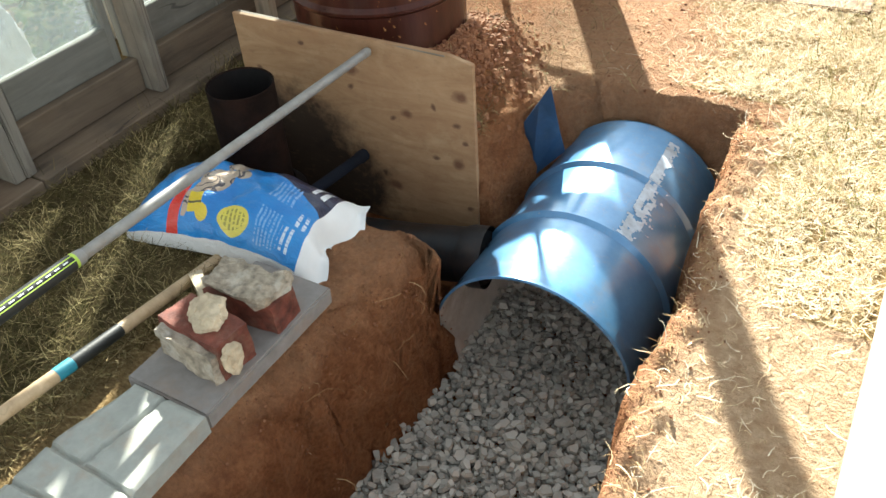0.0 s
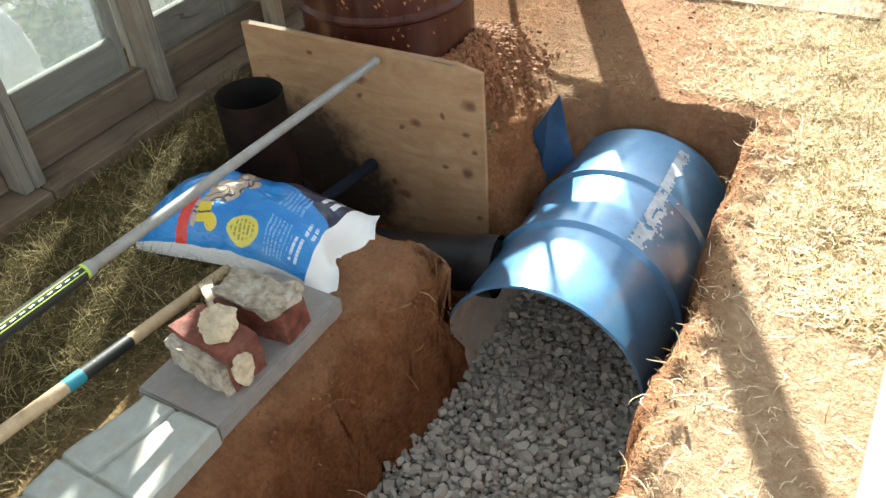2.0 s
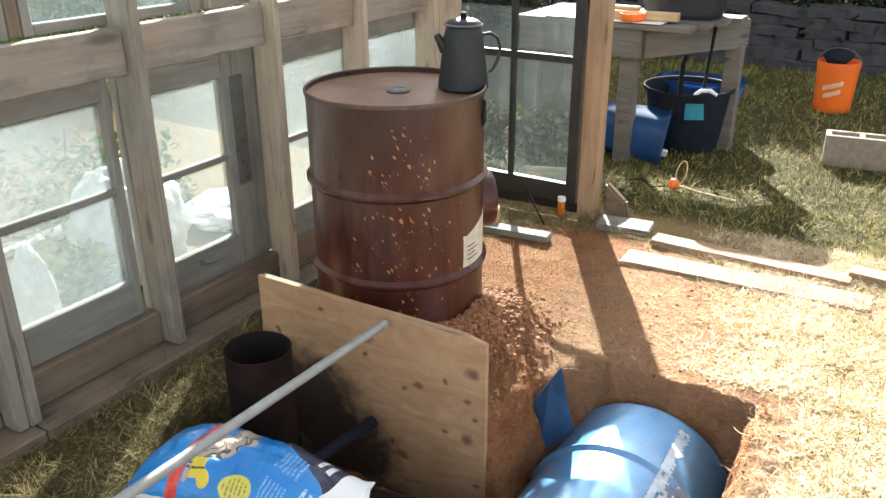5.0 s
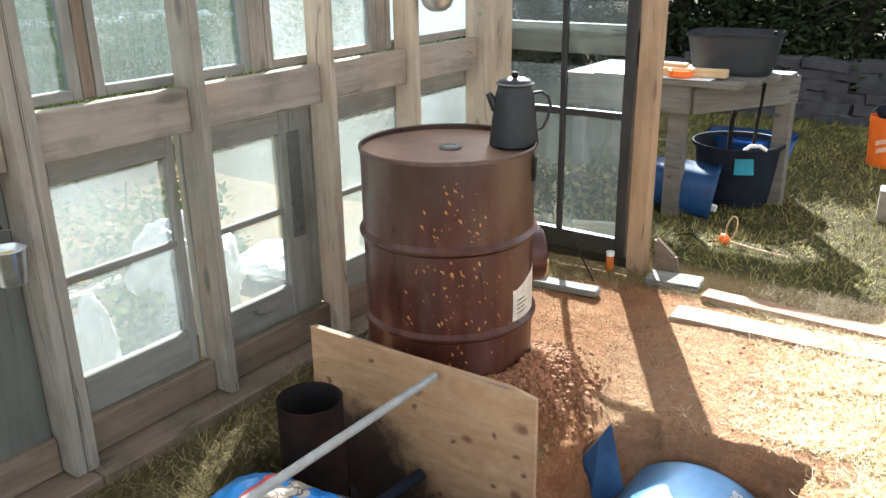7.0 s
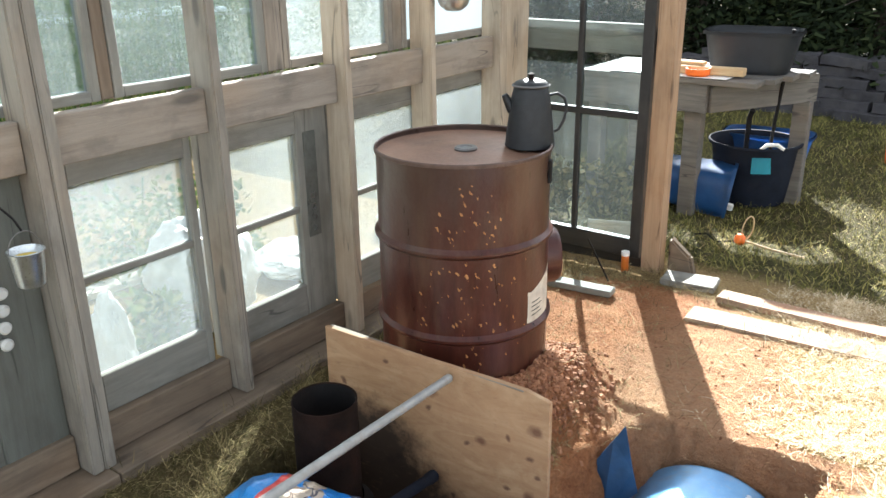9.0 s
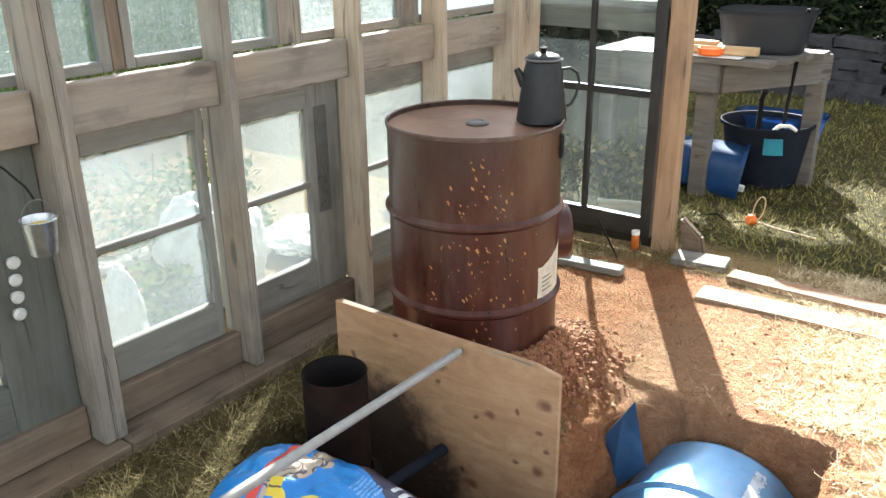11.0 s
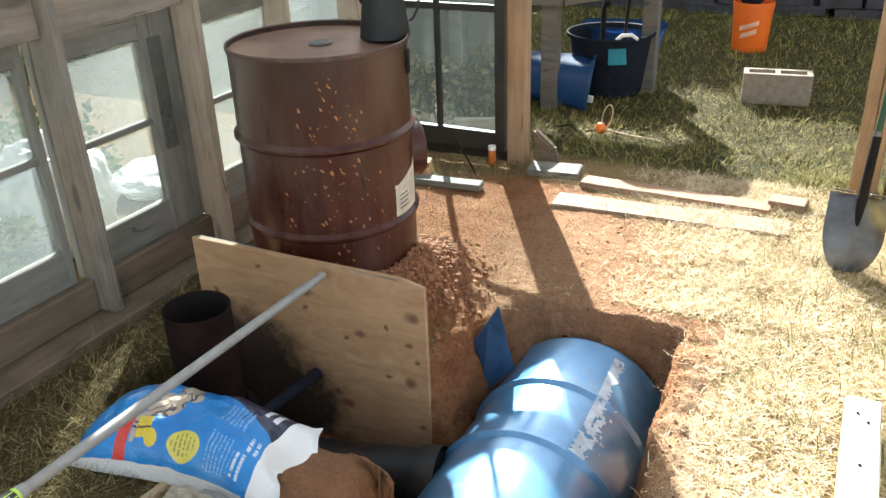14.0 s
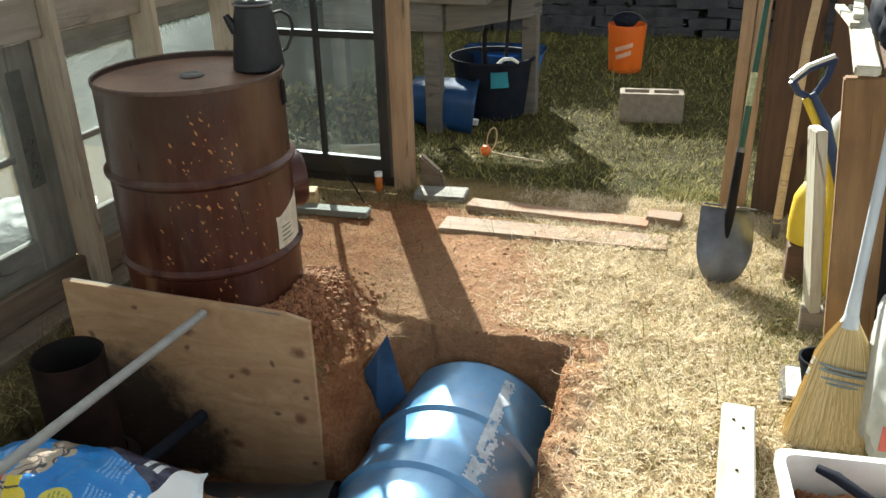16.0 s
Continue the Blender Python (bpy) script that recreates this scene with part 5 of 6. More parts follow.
def make_bag():
    ob = thing("mineral_bag", "plump blue printed plastic bag lying on the bank", "bag", (-1.024, 1.507, 0.0), turn=7.4)
    bm = bmesh.new()
    n, m = 48, 32
    L, W, H = 0.575, 0.30, 0.15
    sheets = []
    for side in (1, 0):
        rows = []
        for j in range(m + 1):
            row = []
            for i in range(n + 1):
                u, v = i / n, j / m
                x = (u - 0.5) * L
                y = (v - 0.5) * W * (1 + 0.06 * math.cos(u * 6.28))
                fill = (max(0.0, 1 - abs(2 * u - 0.92) ** 2.6 / 1.0) ** 0.6 if abs(2 * u - 0.92) < 1 else 0.0) * (1 - abs(2 * v - 1) ** 2.4) ** 0.62
                crease = 0.012 * noise.noise(Vector((u * 7, v * 5, 2))) + 0.007 * noise.noise(Vector((u * 19, v * 11, 7))) - 0.006 * abs(noise.noise(Vector((u * 9 + v * 6, v * 4, 11))))
                z = 0.014 + (H * fill + crease * (0.3 + fill)) * side - 0.02 * fill * (1 - side)
                if u > 0.88:
                    flare = (u - 0.88) / 0.12
                    z += (0.022 * math.sin(v * 9.5 - 1.2) + 0.006 * math.sin(v * 31)) * flare - 0.012 * flare
                    x += (0.010 * math.sin(v * 11) - 0.034 * math.exp(-(((v - 0.45) / 0.13) ** 2))) * flare
                    y *= 1 + 0.05 * flare
                row.append(bm.verts.new((x, y, z + 0.002 * side)))
            rows.append(row)
        sheets.append(rows)
    up, lo = sheets
    seam = 43

    def panel(name, rows, i0, i1, material, flip, label):
        b = bmesh.new()
        uvl = b.loops.layers.uv.new("UVMap")
        v = {(i, j): b.verts.new(rows[j][i].co) for j in range(m + 1) for i in range(i0, i1 + 1)}
        for j in range(m):
            for i in range(i0, i1):
                ring = ((i, j), (i + 1, j), (i + 1, j + 1), (i, j + 1))
                f = b.faces.new([v[k] for k in ring])
                for loop, (x, y) in zip(f.loops, ring):
                    loop[uvl].uv = (x / n, y / m)
        return part(name, b, material, ob, label, smooth=True)

    panel("printed_front", up, 0, seam, BAG, False, "glossy blue printed face")
    panel("end_hem", up, seam, n, M_SHEET, False, "white crimped end")
    panel("back_panel", lo, 0, n, M_SHEET, True, "white underside")
    edge = bmesh.new()
    rim = [(i, 0) for i in range(n + 1)] + [(n, j) for j in range(1, m + 1)] + [(i, m) for i in range(n - 1, -1, -1)] + [(0, j) for j in range(m - 1, 0, -1)]
    tops = [edge.verts.new(up[j][i].co) for i, j in rim]
    lows = [edge.verts.new(lo[j][i].co) for i, j in rim]
    for k in range(len(rim)):
        q = (k + 1) % len(rim)
        edge.faces.new((tops[k], lows[k], lows[q], tops[q]))
    part("side_seam", edge, M_SHEET, ob, "white side seam")
    bm.free()
    return ob


BAG = bag_print()
make_bag()

# ---------- small things along the window wall ----------
pail = thing("tin_pail", "small galvanised tin pail hanging from a wire on the wall", "pail", (-1.66, 1.22, 0.707))
part("bucket", lathe([(0.0, 0.0), (0.030, 0.0), (0.033, 0.003), (0.043, 0.088), (0.046, 0.092), (0.043, 0.094), (0.040, 0.088), (0.031, 0.02), (0.0, 0.02)], 32), M_ZINC, pail, smooth=True)
part("wax", lathe([(0.038, 0.074), (0.02, 0.078), (0.0, 0.076)], 24), M_YELLOW, pail, "yellow wax filling")
part("bail", tube(arc((0, 0, 0.088), 0.043, 0, 180, 14, (0, 1, 0), (0, 0, 1.25)), 0.0015, 6), M_STEEL, pail, "wire bail")
part("hanger", tube([(0, 0, 0.143), (-0.01, -0.01, 0.175), (-0.04, -0.04, 0.225), (-0.09, -0.06, 0.245), (-0.15, -0.06, 0.25)], 0.003, 6), M_BLACKSTEEL, pail, "bent wire hanger")

bulb = thing("metal_bowl", "shiny metal bowl hung on a stud", "bowl", (-1.655, 3.04, 1.235))
part("bowl", lathe([(0.0, 0.0), (0.03, 0.004), (0.055, 0.022), (0.066, 0.05), (0.068, 0.07), (0.064, 0.07), (0.05, 0.03), (0.0, 0.01)], 32), M_ZINC, bulb, smooth=True)
part("hook", tube([(-0.02, 0, 0.066), (-0.03, 0, 0.12), (-0.045, 0, 0.13)], 0.002, 6), M_STEEL, bulb, "wire hook")

torch = thing("orange_bottle", "small orange bottle with a white cap on the ground", "bottle", (-1.185, 3.765, 0.0))
part("bottle", lathe([(0.0, 0.0), (0.017, 0.0), (0.018, 0.004), (0.018, 0.075), (0.015, 0.083)], 20), M_AMBER, torch, smooth=True)
part("cap", lathe([(0.0185, 0.08), (0.0195, 0.081), (0.0195, 0.10), (0.0, 0.102)], 20), M_WHITEPL, torch, "white cap", smooth=True)


def loose_board(name, label, a, b, width, thick, material, roll=0.0, group=""):
    ob = thing(name, label, "board", (a[0], a[1], 0), group=group)
    inv = Vector((a[0], a[1], 0))
    board("plank", Vector(a) - inv, Vector(b) - inv, width, thick, material, ob, roll)
    return ob


loose_board("plank", "weathered grey plank lying behind the drum", (-1.60, 3.405, 0.018), (-1.10, 3.458, 0.018), 0.07, 0.03, W_GREY)
loose_board("plank", "pale sunlit plank lying across the doorway", (-0.705, 3.705, 0.012), (0.11, 3.695, 0.010), 0.10, 0.026, W_BLEACH, group="doorway planks")
loose_board("plank", "pale plank half sunk in the clay at the doorway", (-0.755, 3.475, -0.002), (0.205, 3.52, 0.002), 0.145, 0.028, W_BLEACH, group="doorway planks")
loose_board("board_offcut", "short pale board offcut beside the doorpost", (-0.985, 3.752, 0.02), (-0.745, 3.785, 0.02), 0.135, 0.03, W_GREY)
loose_board("board_offcut", "short grey board offcut at the end of the planks", (0.095, 3.762, 0.02), (0.24, 3.748, 0.02), 0.095, 0.04, W_BLEACH)
knee = thing("wood_block", "weathered rounded wood block beside the doorpost", "wood block", (-0.955, 3.90, 0.0))
bm = box((0.13, 0.05, 0.17), bevel=0.012, segments=2)
for v in bm.verts:
    if v.co.z > 0 and v.co.x > 0:
        v.co.z -= 0.07
        v.co.x -= 0.02
part("block", bm, W_DARKBROWN, knee, at=pose(0, 0, 0.08))
tan_block = thing("wood_block", "pale square wood block behind the drum", "wood block", (-1.47, 3.50, 0.0))
part("block", box((0.16, 0.08, 0.08), bevel=0.004), W_PINE, tan_block, at=pose(0, 0, 0.04, 0, 0, 18))
rod = thing("steel_rod", "thin rusty rod leaning behind the drum", "rod", (-1.36, 3.72, 0.0))
part("rod", tube([(0, 0, 0.14), (0.17, -0.12, 0.005)], 0.004, 8), M_IRON, rod)

# ---------- beyond the doorway ----------
FL = -0.12
bench = thing("work_bench", "weathered timber work bench on the lawn", "bench", (-1.4, 5.1, FL))
for x, y in ((-0.03, 0.02), (0.43, 0.62)):
    part("leg", box((0.10, 0.09, 0.66), bevel=0.005), W_BENCH, bench, at=pose(x + 0.04, y, 0.33))
part("leg", box((0.09, 0.09, 0.66), bevel=0.005), W_BENCH, bench, at=pose(-0.60, 0.6, 0.33))
part("leg", box((0.09, 0.09, 0.66), bevel=0.005), W_BENCH, bench, at=pose(-0.62, 0.02, 0.33))
for k in range(4):
    board("top_board", (-0.70, -0.02 + 0.17 * k, 0.835), (0.38 + 0.05 * k, -0.02 + 0.17 * k, 0.835), 0.165, 0.03, W_BENCH, bench)
board("front_rail", (-0.68, -0.055, 0.735), (0.10, -0.055, 0.735), 0.04, 0.17, W_BENCH, bench)
board("side_rail", (0.10, -0.03, 0.735), (0.52, 0.66, 0.735), 0.04, 0.17, W_BENCH, bench)
part("cloth", box((0.72, 0.30, 0.006), bevel=0.002), M_WHITEPL, bench, "white sheet on the top", pose(-0.15, 0.06, 0.857))
crate = thing("wood_strip", "pale wood strips stacked on the bench", "wood", (-1.5, 5.1, FL + 0.862))
part("strip", box((0.50, 0.07, 0.045), bevel=0.004), W_PINE, crate, at=pose(0.12, 0.02, 0.023, 0, 0, 4))
part("strip", box((0.30, 0.06, 0.02), bevel=0.003), W_PINE, crate, at=pose(-0.02, 0.06, 0.056, 0, 0, -4))
dish = thing("orange_dish", "round orange plastic dish on the bench", "dish", (-1.375, 5.055, FL + 0.862))
part("dish", lathe([(0.0, 0.0), (0.062, 0.0), (0.07, 0.008), (0.07, 0.042), (0.066, 0.042), (0.06, 0.01), (0.0, 0.008)], 28), M_ORANGE, dish, smooth=True)


def tub(name, label, at, low, high, tall, material, turn=0.0, tilt=(0, 0), lip=0.02, category="tub"):
    """A tapered rectangular tub with a rolled lip."""
    ob = thing(name, label, category, at, turn=turn)
    bm = bmesh.new()
    levels = ((low, 0.0), (high, tall), ((high[0] + lip, high[1] + lip), tall), ((high[0] + lip, high[1] + lip), tall - 0.02))
    rings = []
    for (sx, sy), z in levels:
        r = 0.32 * min(sx, sy)
        ring = []
        for cx, cy, a0 in ((1, 1, 0), (-1, 1, 90), (-1, -1, 180), (1, -1, 270)):
            for k in range(5):
                a = radians(a0 + 22.5 * k)
                ring.append(bm.verts.new((cx * (sx / 2 - r) + r * math.cos(a), cy * (sy / 2 - r) + r * math.sin(a), z)))
        rings.append(ring)
    for a, b in zip(rings, rings[1:]):
        for i in range(20):
            bm.faces.new((a[i], a[(i + 1) % 20], b[(i + 1) % 20], b[i]))
    bm.faces.new(rings[0])
    bmesh.ops.solidify(bm, geom=bm.faces[:], thickness=0.004)
    part("shell", bm, material, ob, at=pose(0, 0, 0, tilt[0], tilt[1], 0), smooth=True)
    return ob


mix_tub = tub("mixing_tub", "dark grey plastic tub standing on the bench", (-1.20, 5.46, FL + 0.852), (0.44, 0.34), (0.54, 0.42), 0.24, M_GREYTUB, 8)
black_tub = thing("round_tub", "large black plastic tub with a teal sticker on the lawn", "tub", (-1.17, 5.64, FL))
part("shell", lathe([(0.0, 0.0), (0.20, 0.0), (0.215, 0.012), (0.262, 0.375), (0.285, 0.38), (0.288, 0.392), (0.284, 0.402), (0.276, 0.40), (0.258, 0.375), (0.21, 0.03), (0.0, 0.03)], 48), M_BLACKPL, black_tub, smooth=True)
bm = bmesh.new()
row = [[bm.verts.new(((0.247 + 0.014 * j) * math.cos(radians(a)), (0.247 + 0.014 * j) * math.sin(radians(a)), 0.235 + 0.105 * j)) for a in (-76, -70, -64, -57 + 3 * j, -48 - 4 * j)] for j in (0, 1)]
for i in range(4):
    bm.faces.new((row[0][i], row[0][i + 1], row[1][i + 1], row[1][i]))
part("sticker", bm, M_TEAL, black_tub, "teal sticker")
part("rope_handle", tube([(0.11, -0.245, 0.395), (0.14, -0.24, 0.425), (0.19, -0.205, 0.425), (0.22, -0.175, 0.395)], 0.012, 10), M_WHITEPL, black_tub, "white rope handle", smooth=True)
blue_lid = tub("storage_tote", "blue plastic tote with a light rim behind the black tub", (-1.18, 5.97, FL), (0.40, 0.26), (0.56, 0.30), 0.385, M_BLUEPL, 6)
blue_tote = tub("storage_tote", "blue plastic tote lying on its side under the bench", (-1.60, 5.25, FL + 0.18), (0.25, 0.34), (0.31, 0.42), 0.42, M_BLUEPL, 14, (0, 98), 0.035)
part("rim_scrap", box((0.06, 0.02, 0.05), bevel=0.006), M_WHITEPL, blue_tote, "pale torn rim", pose(0.41, -0.13, -0.12, 20, 10, 0))
for k, (x, y, tilt) in enumerate(((-1.20, 5.56, -4), (-1.05, 5.50, 9))):
    st = thing("iron_stake", "dark iron stake standing in the black tub", "stake", (x, y, FL + 0.1))
    part("stake", tube([(0, 0, 0), (0.02 * k, 0, 0.45), (0.05 * tilt / 9 * k + 0.02, -0.02, 0.5 + 0.5 * k)], 0.016 if k == 0 else 0.011, 8), M_BLACKSTEEL, st, smooth=True)

bucket = thing("orange_bucket", "orange plastic bucket on the lawn with a white mark", "bucket", (-0.50, 7.15, FL))
part("shell", lathe([(0.0, 0.0), (0.128, 0.0), (0.13, 0.01), (0.148, 0.33), (0.152, 0.33), (0.152, 0.37), (0.144, 0.37), (0.124, 0.02), (0.0, 0.02)], 36), M_ORANGE, bucket, smooth=True)
part("bail", tube(arc((0, 0, 0.35), 0.15, 0, 180, 16, (1, 0, 0), (0, -0.25, 0.8)), 0.003, 6), M_STEEL, bucket, "wire bail")
part("dark_cloth", lump((0.2, 0.18, 0.12), 33, 0.3, 9, 2), M_BLACKPL, bucket, "dark bundle in the bucket", pose(0, 0, 0.40))
for k, (w, dz) in enumerate(((0.14, 0.19), (0.12, 0.13))):
    bm = bmesh.new()
    r = 0.1405 + 0.05 * (dz - 0.16) + 0.003
    n = 6
    g = [[bm.verts.new((r * math.cos(radians(-90 + (i / n - 0.5) * w * 400)), r * math.sin(radians(-90 + (i / n - 0.5) * w * 400)), dz + 0.035 * j + 0.045 * (i / n - 0.5))) for i in range(n + 1)] for j in (0, 1)]
    for i in range(n):
        bm.faces.new((g[0][i], g[0][i + 1], g[1][i + 1], g[1][i]))
    part("mark", bm, M_FADEMARK, bucket, "plain white mark")

cinder = thing("concrete_block", "hollow concrete building block standing on the lawn", "block", (-0.13, 5.76, FL), turn=8)
bm = bmesh.new()
for x in (-0.185, 0.0, 0.185):
    add_box(bm, (0.032, 0.10, 0.19), pose(x, 0, 0.095), 0.002)
for y in (-0.06, 0.06):
    add_box(bm, (0.402, 0.034, 0.19), pose(0, y, 0.095), 0.003)
part("block", bm, M_BLOCK, cinder)

toy = thing("garden_line", "orange spool with a loop and a bent stick in the grass", "tool", (-0.90, 4.60, fall(4.6)))
part("spool", lathe([(0.0, 0.0), (0.022, 0.0), (0.03, 0.015), (0.028, 0.04), (0.015, 0.055), (0.0, 0.056)], 16), M_ORANGE, toy, at=pose(0, 0, 0.01), smooth=True)
part("loop", tube(arc((0.03, 0.02, 0.10), 0.07, -90, 250, 20, (0.35, 0.2, 0.1), (0.1, 0.0, 0.95)), 0.004, 6), W_TAN, toy, "pale cord loop")
part("stick", tube([(0.03, 0.0, 0.03), (0.16, -0.02, 0.02), (0.34, -0.03, 0.012)], 0.007, 8), W_TAN, toy, "pale stick")
part("wire", tube([(-0.03, 0.0, 0.02), (-0.12, -0.03, 0.01), (-0.18, 0.0, 0.035), (-0.26, 0.02, 0.01)], 0.004, 6), M_BLACKSTEEL, toy, "dark wire")

# stacked stone wall
stone_wall = thing("stone_wall", "low dry-stacked wall of dark flat stones", "wall", (0, 8.7, FL), kind="structure")
srnd = random.Random(3)
slabs = []
for k in range(6):
    bm = lump((0.34 + 0.03 * k, 0.30, 0.085), 40 + k, 0.14, 5, 2, True)
    me = bpy.data.meshes.new("stone")
    bm.to_mesh(me)
    bm.free()
    me.materials.append(M_SLATE)
    slabs.append(me)
for course in range(6):
    x = -2.7 + 0.2 * (course % 2)
    while x < 3.2:
        st = new("stone", srnd.choice(slabs))
        st.parent = stone_wall
        st.matrix_basis = pose(x, srnd.uniform(-0.05, 0.05) + 0.05 * course, 0.045 + 0.088 * course, srnd.uniform(-3, 3), srnd.uniform(-4, 4), srnd.uniform(-9, 9))
        x += srnd.uniform(0.36, 0.46)


def conifer(at, tall, wide, seed, count):
    """A dark evergreen: trunk, drooping limbs and thousands of needle sprays."""
    ob = thing("evergreen_tree", "dense dark evergreen tree behind the stone wall", "tree", at, group="evergreen row")
    r = random.Random(seed)
    part("trunk", tube([(0, 0, -0.1), (0.03, 0, tall * 0.5), (0, 0.02, tall * 0.97)], [0.12, 0.07, 0.015], 8), M_BARK, ob)
    verts, faces, limbs = [], [], bmesh.new()
    k = 0
    while k < count:
        z = tall * (0.04 + 0.95 * r.random() ** 1.2)
        a = r.uniform(0, 6.283)
        reach = wide * (1 - z / tall) ** 0.36 * r.uniform(0.55, 1.1)
        tip = Vector((reach * math.cos(a), reach * math.sin(a), z - 0.18 * reach + 0.1))
        root = Vector((0, 0, z))
        if k % 40 == 0:
            merge(limbs, tube([root, (root + tip) / 2 + Vector((0, 0, 0.04)), tip], [0.018, 0.012, 0.004], 5))
        for _ in range(14):
            f = r.uniform(0.35, 1.05)
            p = root.lerp(tip, f) + Vector((r.gauss(0, 0.09), r.gauss(0, 0.09), r.gauss(0, 0.06)))
            d = Vector((r.gauss(0, 1), r.gauss(0, 1), r.gauss(-0.3, 0.6))).normalized() * r.uniform(0.05, 0.11)
            s = d.orthogonal().normalized() * r.uniform(0.012, 0.03)
            i = len(verts)
            verts += [p - s, p + s, p + d + s * 0.4, p + d - s * 0.4]
            faces.append((i, i + 1, i + 2, i + 3))
            k += 1
    tagged(part("branchwork", limbs, M_BARK, ob), kind="stuff")
    me = bpy.data.meshes.new("crown")
    me.from_pydata(verts, [], faces)
    me.materials.append(M_PINE)
    crown = new("crown", me)
    crown.parent = ob
    crown["kind"] = "stuff"
    return ob


# row lengthened leftwards, unseen crown heights chosen to shade bench and lawn
trnd = random.Random(9)
for k in range(9):
    conifer((-5.75 + 1.15 * k + trnd.uniform(-0.2, 0.2), 10.2 + trnd.uniform(-0.3, 0.9), FL), trnd.uniform(3.4, 3.6) if k < 2 else trnd.uniform(2.8, 3.2) if k < 6 else trnd.uniform(2.4, 2.8), trnd.uniform(1.2, 1.5), 60 + k, 13000)

# ---------- outside the window wall ----------


def weeds(name, label, spots, seed, material=None, leaf=0.05):
    """Rough weeds: stems that carry many small leaves."""
    r = random.Random(seed)
    verts, faces = [], []
    for x, y, tall, wide, count in spots:
        for _ in range(count):
            a, d = r.uniform(0, 6.28), wide * r.random() ** 0.6
            z = tall * r.random() ** 0.8
            p = Vector((x + d * math.cos(a), y + d * math.sin(a), z))
            d3 = Vector((r.gauss(0, 1), r.gauss(0, 1), r.gauss(0.3, 0.7))).normalized() * leaf * r.uniform(0.6, 1.6)
            s = d3.orthogonal().normalized() * leaf * 0.28
            i = len(verts)
            verts += [p, p + d3 * 0.5 + s, p + d3, p + d3 * 0.5 - s]
            faces.append((i, i + 1, i + 2, i + 3))
        for _ in range(max(6, count // 60)):
            a, d = r.uniform(0, 6.28), wide * 0.8 * r.random()
            p = Vector((x + d * math.cos(a), y + d * math.sin(a), 0))
            q = p + Vector((r.gauss(0, 0.1), r.gauss(0, 0.1), tall * r.uniform(0.6, 1.05)))
            i = len(verts)
            s = Vector((0.004, 0.003, 0))
            verts += [p - s, p + s, q + s, q - s]
            faces.append((i, i + 1, i + 2, i + 3))
    return merge_stuff(name, verts, faces, material or M_WEED, label, "weeds")


weeds("weed_patch", "tall sunlit weeds outside the window wall", [(-4.2, 1.9, 1.0, 0.55, 2200), (-5.0, 2.6, 2.3, 0.7, 4200), (-5.6, 3.6, 2.6, 0.8, 4200), (-5.4, 4.2, 1.5, 0.7, 2000), (-3.3, 1.1, 0.5, 0.4, 900), (-3.0, 2.6, 0.14, 0.4, 500), (-3.6, 2.0, 0.35, 0.35, 700), (-3.4, 2.8, 0.25, 0.45, 600), (-2.25, 1.93, 0.26, 0.10, 380), (-2.15, 1.80, 0.16, 0.10, 260), (-6.0, 5.8, 1.7, 0.9, 2200), (-5.2, 7.6, 1.6, 0.9, 2000)], 4)
weeds("bush_row", "distant leafy bushes beyond the yard", [(-9 - 0.4 * (k % 3), 0.5 + 1.6 * k, 2.6 + 0.5 * (k % 2), 1.2, 1700) for k in range(9)], 6, leaf=0.12)
weeds("grass_tuft", "long grass outside the end window", [(-2.3 + 0.22 * k, 4.4 + 0.15 * (k % 2), 0.28, 0.13, 260) for k in range(4)], 8, M_GRASS, leaf=0.05)
loose_board("plank", "pale plank on the bare ground outside the windows", (-3.05, 1.9, 0.02), (-3.0, 2.9, 0.02), 0.10, 0.03, W_WHITE)
loose_board("board_offcut", "pale board leaning outside the end window", (-1.60, 4.2, 0.02), (-1.35, 4.2, 0.05), 0.02, 0.09, W_WHITE)
pipe = thing("white_pipe", "thin white pipe laid across the weeds outside", "pipe", (-5.6, 2.6, 0.0))
part("pipe", tube([(0, -1.2, 1.02), (0.2, 2.4, 0.98)], 0.022, 8), M_WHITEPL, pipe)
for y in (-1.0, 2.2):
    part("stake", tube([(0.03, y, 0), (0.03, y, 1.02)], 0.02, 6), W_STUD, pipe)


def plastic_heap(label, at, size, seed):
    ob = thing("plastic_bag", label, "plastic bag", at)
    bm = bmesh.new()
    bmesh.ops.create_icosphere(bm, subdivisions=5, radius=0.5)
    for v in bm.verts:
        d = v.co.normalized()
        v.co *= 1 + 0.22 * noise.noise(d * 2.2 + Vector((seed, 0, 0))) + 0.12 * abs(noise.noise(d * 6 + Vector((seed, 3, 0)))) - 0.05 * abs(noise.noise(d * 15 + Vector((seed, 3, 4))))
        v.co.z = max(v.co.z, -0.42)
    bmesh.ops.scale(bm, vec=size, verts=bm.verts)
    part("film", bm, M_FILM, ob, at=pose(0, 0, 0.42 * size[2]), smooth=True)
    return ob


plastic_heap("crumpled white plastic bag lying outside the window", (-2.42, 2.28, 0.0), (0.42, 0.46, 0.50), 1.3)
plastic_heap("small white plastic bag outside the window", (-2.12, 1.665, 0.0), (0.16, 0.14, 0.43), 5.1)
plastic_heap("white plastic sheet heaped against the wall", (-2.5, 2.95, 0.0), (0.5, 0.5, 0.12), 9.4)
plastic_heap("white plastic sheet heaped near the corner", (-2.4, 3.75, 0.0), (0.45, 0.5, 0.16), 13.7)

